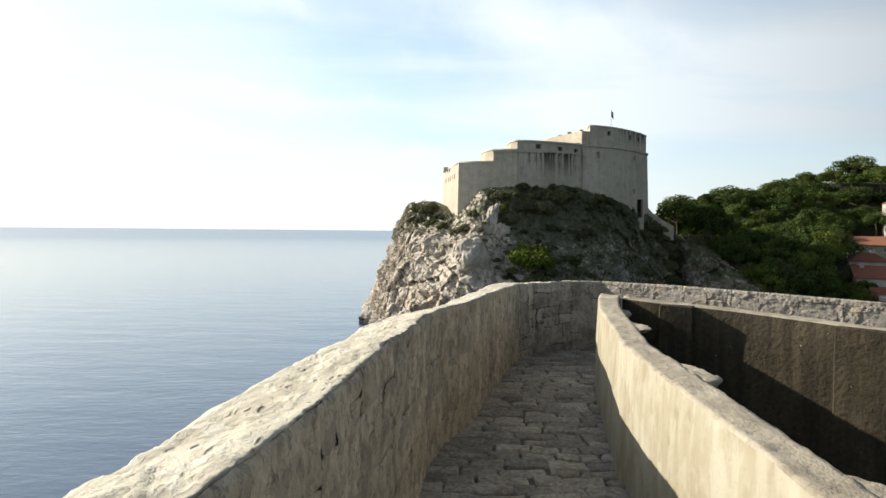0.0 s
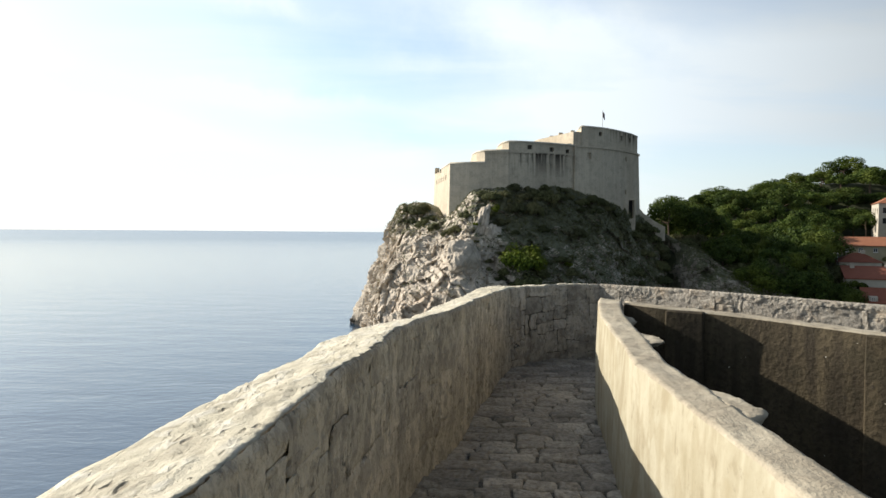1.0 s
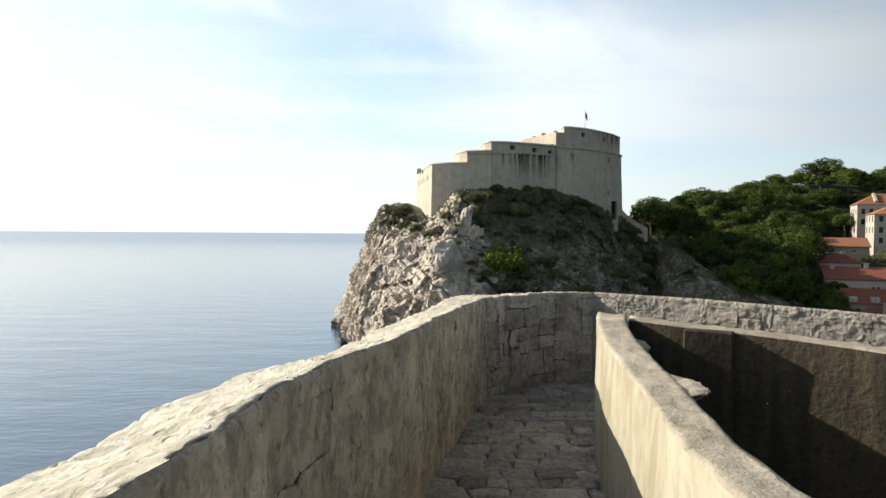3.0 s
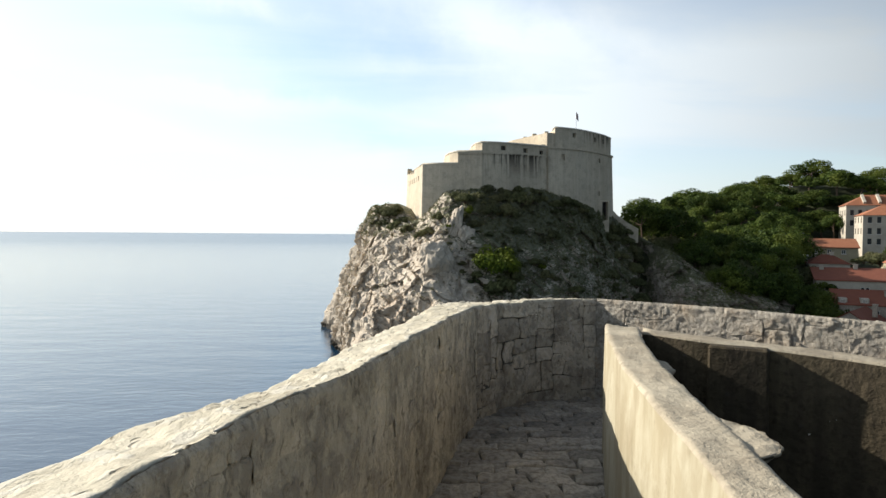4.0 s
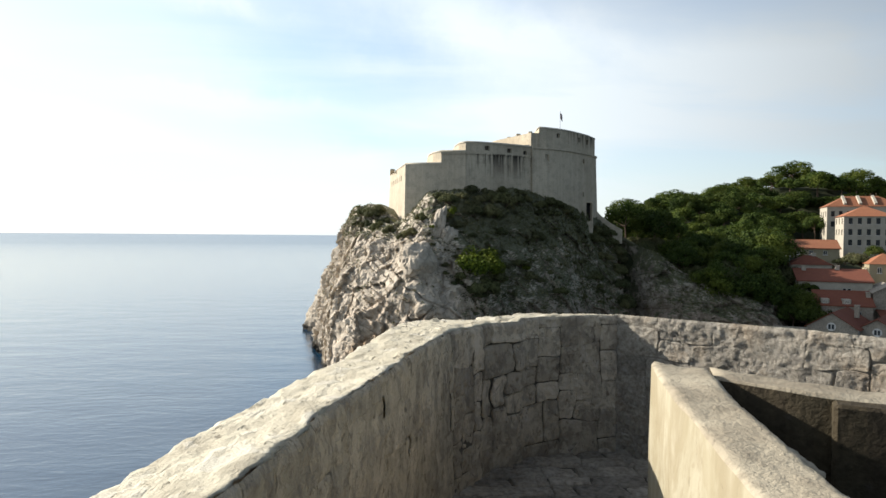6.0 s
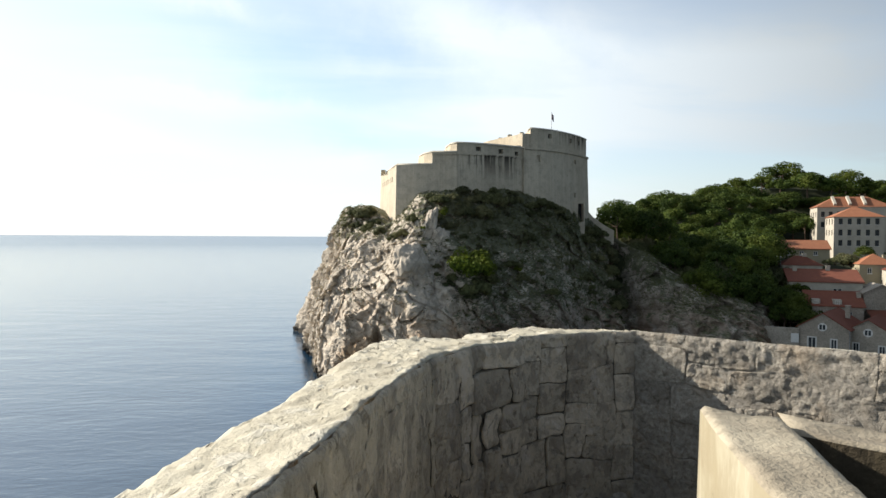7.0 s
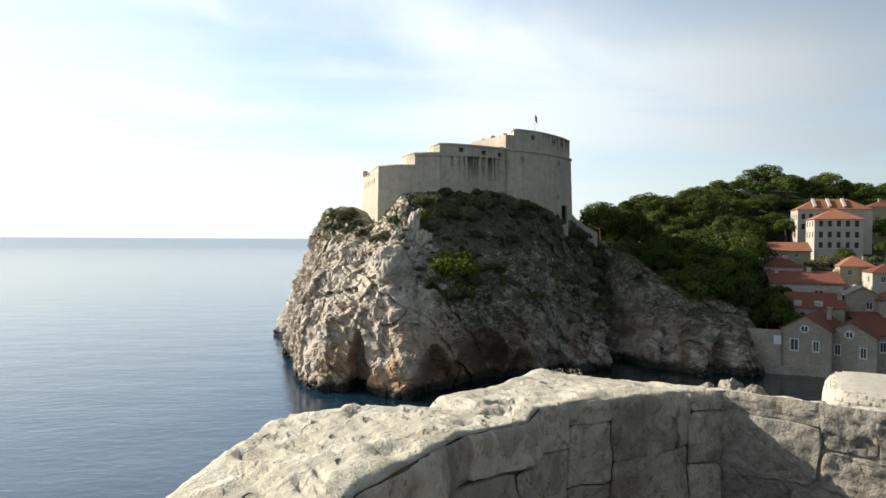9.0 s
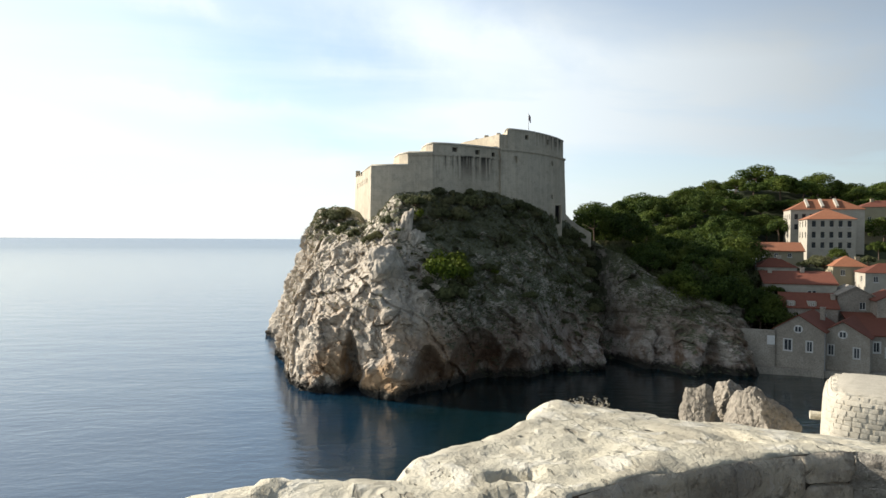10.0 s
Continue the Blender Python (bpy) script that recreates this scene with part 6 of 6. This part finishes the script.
# ---- small things on the slope ----
def parked_car(m):
    thing = root("car", m, "small white car parked on the slope's road", "car")
    bm = bmesh.new()
    prof = [(-2.0, 0.3), (-2.0, 0.85), (-1.2, 0.95), (-0.7, 1.45), (0.9, 1.45), (1.6, 0.95), (2.0, 0.85), (2.0, 0.3)]
    bm.faces.new([bm.verts.new((x, -0.8, z)) for x, z in prof])
    r = bmesh.ops.extrude_face_region(bm, geom=list(bm.faces))
    for v in (g for g in r["geom"] if isinstance(g, bmesh.types.BMVert)):
        v.co.y += 1.6
    bmesh.ops.recalc_face_normals(bm, faces=bm.faces)
    bmesh.ops.bevel(bm, geom=list(bm.edges), offset=0.08, segments=2, affect="EDGES")
    part("body", bm, M_CAR, thing)
    bm = bmesh.new()
    box(bm, -0.85, 0.95, -0.83, -0.79, 0.98, 1.35)
    part("side_window", bm, M_DARK, thing)
    for x in (-1.25, 1.25):
        for y in (-0.75, 0.75):
            bm = bmesh.new()
            bmesh.ops.create_cone(bm, cap_ends=True, segments=16, radius1=0.32, radius2=0.32, depth=0.2, matrix=pose(x, y, 0.32, 90))
            part("wheel", bm, M_TYRE, thing)


q = spot(32.2, 171.0)
parked_car(pose(q.x, q.y, hill_z(q.x, q.y) + 0.2, 0, 0, -20))


def street_lamp(m):
    thing = root("street_lamp", m, "thin grey street lamp on the slope", "street lamp")
    bm = bmesh.new()
    bmesh.ops.create_cone(bm, cap_ends=True, segments=8, radius1=0.09, radius2=0.05, depth=6.0, matrix=Matrix.Translation((0, 0, 3)))
    part("pole", bm, M_METAL, thing)
    bm = bmesh.new()
    box(bm, -0.1, 0.7, -0.1, 0.1, 5.95, 6.1, 0.03)
    part("lamp_head", bm, M_METAL, thing)


q = spot(32.7, 177)
street_lamp(pose(q.x, q.y, hill_z(q.x, q.y)))


def canopy(m):
    thing = root("canopy", m, "pale flat canopy on thin posts among the trees", "canopy")
    bm = bmesh.new()
    box(bm, -3, 3, -1.5, 1.5, 3.0, 3.18, 0.03)
    part("roof", bm, M_FRAME, thing)
    for x in (-2.8, 2.8):
        for y in (-1.3, 1.3):
            bm = bmesh.new()
            bmesh.ops.create_cone(bm, cap_ends=True, segments=8, radius1=0.06, radius2=0.06, depth=6.0, matrix=Matrix.Translation((x, y, 0.0)))
            part("post", bm, M_METAL, thing)


canopy(pose(88.5, 146.5, 17.5, 0, 0, -20))


# ---- pieces of the walls and the paving ----
def face_line(points):
    """Runs and points along a wall's foot line."""
    pts = [np.array(q[:2], float) for q in points]
    run = [0.0]
    for a, b in zip(pts, pts[1:]):
        run.append(run[-1] + float(np.linalg.norm(b - a)))
    return pts, run


SMOOTH, BLOCKS = stone_shapes(18, 0.17, 3, 0.05, 0.2, 0.11), stone_shapes(16, 0.16, 5, 0.035, 0.16, 0.1)
PAVERS, BRICKS = shaped(SMOOTH, M_PAVE), shaped(BLOCKS, M_BASTION)


def inner_top(p):
    """Height of the parapet's inner top edge beside a point."""
    best = (9e9, 0.0)
    for a, b in zip(INNER, INNER[1:]):
        lx, ly = b[0] - a[0], b[1] - a[1]
        f = min(1.0, max(0.0, ((p[0] - a[0]) * lx + (p[1] - a[1]) * ly) / (lx * lx + ly * ly)))
        best = min(best, ((a[0] + lx * f - p[0]) ** 2 + (a[1] + ly * f - p[1]) ** 2, a[2] + (b[2] - a[2]) * f))
    return best[1] - 0.012


def deck(p):
    return floor_z(p[1]) - 0.03


def packed(cols, rows, wide, tall, rnd):
    """Fills a grid with random oblongs: (first column, first row, columns, rows)."""
    free = [[True] * cols for _ in range(rows)]
    out = []
    for r in range(rows):
        for c in range(cols):
            if not free[r][c]:
                continue
            w, h = 1, 1
            want_w, want_h = rnd.choice(wide), rnd.choice(tall)
            while w < want_w and c + w < cols and free[r][c + w]:
                w += 1
            while h < want_h and r + h < rows and all(free[r + h][c + k] for k in range(w)):
                h += 1
            for y in range(h):
                for x in range(w):
                    free[r + y][c + x] = False
            out.append((c, r, w, h))
    return out


def lay_rubble(wall, line, s0, s1, base, top, cell, wide, tall, material, seed, joint, sink, relief, grain, smear=0.0, n=11, fill=0.72, crisp=False):
    """Squared rubble of broken courses along a plan line: warped joints, each stone a mesh of its own with a rough face."""
    rnd = random.Random(seed)
    pts, run = face_line(line)

    def at_run(q):
        k = max(0, min(len(run) - 2, int(np.searchsorted(run, q, side="right")) - 1))
        f = (q - run[k]) / (run[k + 1] - run[k])
        return pts[k] + (pts[k + 1] - pts[k]) * f

    def outward(q):
        d = at_run(min(run[-1], q + 0.09)) - at_run(max(0.0, q - 0.09))
        d = d / np.linalg.norm(d)
        return np.array([d[1], -d[0]])

    mid = at_run((s0 + s1) / 2)
    cols, rows = max(2, round((s1 - s0) / cell[0])), max(2, round((top(mid) - base(mid)) / cell[1]))
    for c, r, w, h in packed(cols, rows, wide, tall, rnd):
        tone, tx, tz = rnd.uniform(-1, 1), rnd.uniform(-1, 1), rnd.uniform(-1, 1)
        gap = joint * rnd.uniform(0.4, 1.5)
        first, last = r == 0, r + h == rows
        centre, cz, verts = None, 0.0, []
        for i in range(n):
            for j in range(n):
                # lines crowd towards the rim
                u, v = (0.5 - 0.5 * math.cos(math.pi * t / (n - 1)) for t in (j, i))
                a, b = (c + w * u) / cols, (r + h * v) / rows
                # the warp is shared, so that neighbours still fit; nothing moves at the ends
                hold = min(1.0, a * 9, (1 - a) * 9), min(1.0, b * 5, (1 - b) * 5)
                g = Vector((a * (s1 - s0), b, seed))
                wq = (noise.noise(g * 3.0) * 0.045 + noise.noise(g * 12.0) * 0.01) * hold[0]
                wz = (noise.noise(g * 2.5 + Vector((9, 0, 0))) * 0.045 + noise.noise(g * 11.0 + Vector((9, 0, 0))) * 0.01) * hold[1]
                m = at_run(s0 + (s1 - s0) * a)
                g = Vector((m[0], m[1], base(m) + (top(m) - base(m)) * b))
                hidden = smear * max(0.0, min(1.0, fill + noise.noise(g * 2.6 + Vector((seed, 0, 0))) * 2.4))
                if last:
                    hidden = max(hidden, smear * min(1.0, max(0.0, v - 0.1) / 0.4))
                corner = (abs(2 * u - 1) * abs(2 * v - 1)) ** 7 * 0.008
                shut = (gap / 2 + corner) * (1 - hidden) - 0.0012 * hidden
                eu, ev = shut * (1 - 2 * u), shut * (1 - 2 * v)
                q = min(max(s0 + (s1 - s0) * a + wq + eu, s0), s1)
                m, out = at_run(q), outward(q)
                z0, z1 = base(m), top(m)
                z = z0 + (z1 - z0) * b + wz + (0.0 if (first and v < 0.5) or (last and v > 0.5) else ev)
                g = Vector((m[0], m[1], z))
                d = 0.008 + relief * 0.4 + noise.noise(g * 4) * relief * 0.4 + (0.3 - abs(noise.noise(g * grain))) * relief + noise.noise(g * grain * 2.3) * relief * 0.6
                if crisp:
                    chip = g * grain * 1.3 + noise.noise_vector(g * 9) * 0.5
                    near = noise.voronoi(chip)[1][0]
                    tilt = noise.noise_vector(near * 3.7)
                    d = 0.012 + noise.noise(g * 5) * relief * 0.5 + (chip - near).dot(tilt) * relief * 0.6 + noise.fractal(g * 16, 0.7, 2.1, 5) * relief * 0.5
                d += (tone * 0.4 + tx * (u - 0.5) + tz * (v - 0.5)) * relief * (1 - hidden)
                ring = min(i + (99 if first else 0), j, n - 1 - i + (99 if last else 0), n - 1 - j)
                d -= sink * (1.0, 0.12, 0.0)[ring] * (1 - hidden * 0.92) if ring < 3 else 0.0
                if last:
                    # the top edge rolls in under the coping's crust
                    lip = max(0.0, 1 - (1 - v) * (h / rows) * (z1 - z0) / 0.014)
                    d -= lip * lip * (0.014 + 0.008 * noise.noise(g * 17))
                    z += lip * 0.006
                if centre is None:
                    centre, cz = m, z
                verts.append((m[0] + out[0] * d - centre[0], m[1] + out[1] * d - centre[1], z - cz))
        part("stone", mesh_of("stone", verts, grid_faces(n, n, True), material, True), material, wall, "", Matrix.Translation((centre[0], centre[1], cz)))


LEFT_LINE, TURN_LINE, RIGHT_LINE = INNER[2:16], INNER[15:23], INNER[22:]
_, LEFT_RUN = face_line(LEFT_LINE)
_, TURN_RUN = face_line(TURN_LINE)
lay_rubble(WALL_SEA, LEFT_LINE, 1.0, LEFT_RUN[-1], deck, inner_top, (0.075, 0.075), (2, 3, 3, 4, 5, 6), (2, 3, 3, 4), M_WALL, 41, 0.003, 0.007, 0.013, 13, 1.0, 11, 0.8)
lay_rubble(WALL_SEA, TURN_LINE, 0.0, TURN_RUN[-1], deck, inner_top, (0.06, 0.06), (2, 2, 3, 4, 5, 6), (2, 3, 3, 4), M_TURN, 42, 0.006, 0.013, 0.014, 14, 0.95, 15, 0.24)
lay_rubble(WALL_SEA, RIGHT_LINE, 0.0, 3.6, deck, inner_top, (0.07, 0.06), (2, 3, 4, 4, 5), (2, 3, 3), M_RUBBLE, 43, 0.007, 0.015, 0.02, 22, 0.9, 25, 0.3, True)


def paving():
    rnd = random.Random(77)
    y = 0.4
    while y < 8.75:
        w = rnd.uniform(0.12, 0.18)
        mid = y + w / 2
        x0 = float(np.interp(mid, [p[1] for p in INNER[2:22]], [p[0] for p in INNER[2:22]])) - 0.02
        x1 = float(np.interp(mid, [p[1] for p in NEAR_L], [p[0] for p in NEAR_L])) + 0.02 if mid < 7.18 else 3.0 - (mid - 7.9)
        x = x0 - rnd.uniform(0, 0.15)
        while x < x1 - 0.05:
            ln = min(rnd.uniform(0.13, 0.33), max(0.08, x1 - x))
            if x + ln > x0 + 0.05:
                ob = part("paving_stone", rnd.choice(PAVERS), None, FLOOR)
                cx, cy = max(x, x0 - 0.03) + ln / 2, mid + (x - x0) * -0.05
                ob.matrix_basis = Matrix.LocRotScale((cx, cy, floor_z(mid) + rnd.uniform(-0.004, 0.012)), Euler((radians(-90 + rnd.uniform(-2, 2)), radians(rnd.uniform(-2, 2)), radians(rnd.uniform(-3, 3) - 3))), (ln - 0.008, 0.045, w - 0.008))
            x += ln
        y += w


paving()


def bastion_stones():
    rnd = random.Random(88)
    z = 14.4
    while z < 18.44:
        h = rnd.uniform(0.17, 0.24)
        a = math.pi * 0.93
        while a < math.pi * 1.62:
            step = rnd.uniform(0.2, 0.36)
            ca, sa = math.cos(a), math.sin(a)
            k = float(np.interp(z + h / 2, [13.4, 17.2, 17.9, 18.25, 18.48, 18.6], [1.05, 1.0, 0.985, 0.955, 0.9, 0.8]))
            x, y = math.copysign(abs(ca) ** 0.4, ca) * 3.1 * k, math.copysign(abs(sa) ** 0.4, sa) * 3.0 * k
            a2 = a + 0.01
            c2, s2 = math.cos(a2), math.sin(a2)
            x2, y2 = math.copysign(abs(c2) ** 0.4, c2) * 3.1 * k, math.copysign(abs(s2) ** 0.4, s2) * 3.0 * k
            ln = math.hypot(x2 - x, y2 - y)
            yaw = math.degrees(math.atan2(y2 - y, x2 - x))
            ob = part("stone", rnd.choice(BRICKS), None, BASTION)
            ob.matrix_basis = Matrix.LocRotScale((x + 0.025 * math.sin(radians(yaw)), y - 0.025 * math.cos(radians(yaw)), z + h / 2), Euler((radians(-2 if z < 17.7 else -10 if z < 18.1 else -28), 0, radians(yaw + rnd.uniform(-2, 2)))), (step - 0.012, 0.05, h - 0.012))
            a += step / max(ln, 0.004) * 0.01
        z += h


bastion_stones()


def bastion_top():
    """Stones laid flat over the bastion's top."""
    rnd = random.Random(91)
    y = -2.75
    while y < 2.6:
        w = rnd.uniform(0.24, 0.34)
        x = -2.75 + rnd.uniform(0, 0.2)
        while x < 1.4:
            ln = rnd.uniform(0.26, 0.46)
            far = (abs(x + ln / 2) / 2.95) ** 5 + (abs(y + w / 2) / 2.85) ** 5
            if far < 0.6:
                ob = part("stone", rnd.choice(BRICKS), None, BASTION)
                ob.matrix_basis = Matrix.LocRotScale((x + ln / 2, y + w / 2, 18.66 - 0.2 * far), Euler((radians(-90 + rnd.uniform(-2, 2)), radians(rnd.uniform(-2, 2)), radians(rnd.uniform(-2, 2)))), (ln - 0.022, 0.06, w - 0.022))
            x += ln
        y += w


bastion_top()
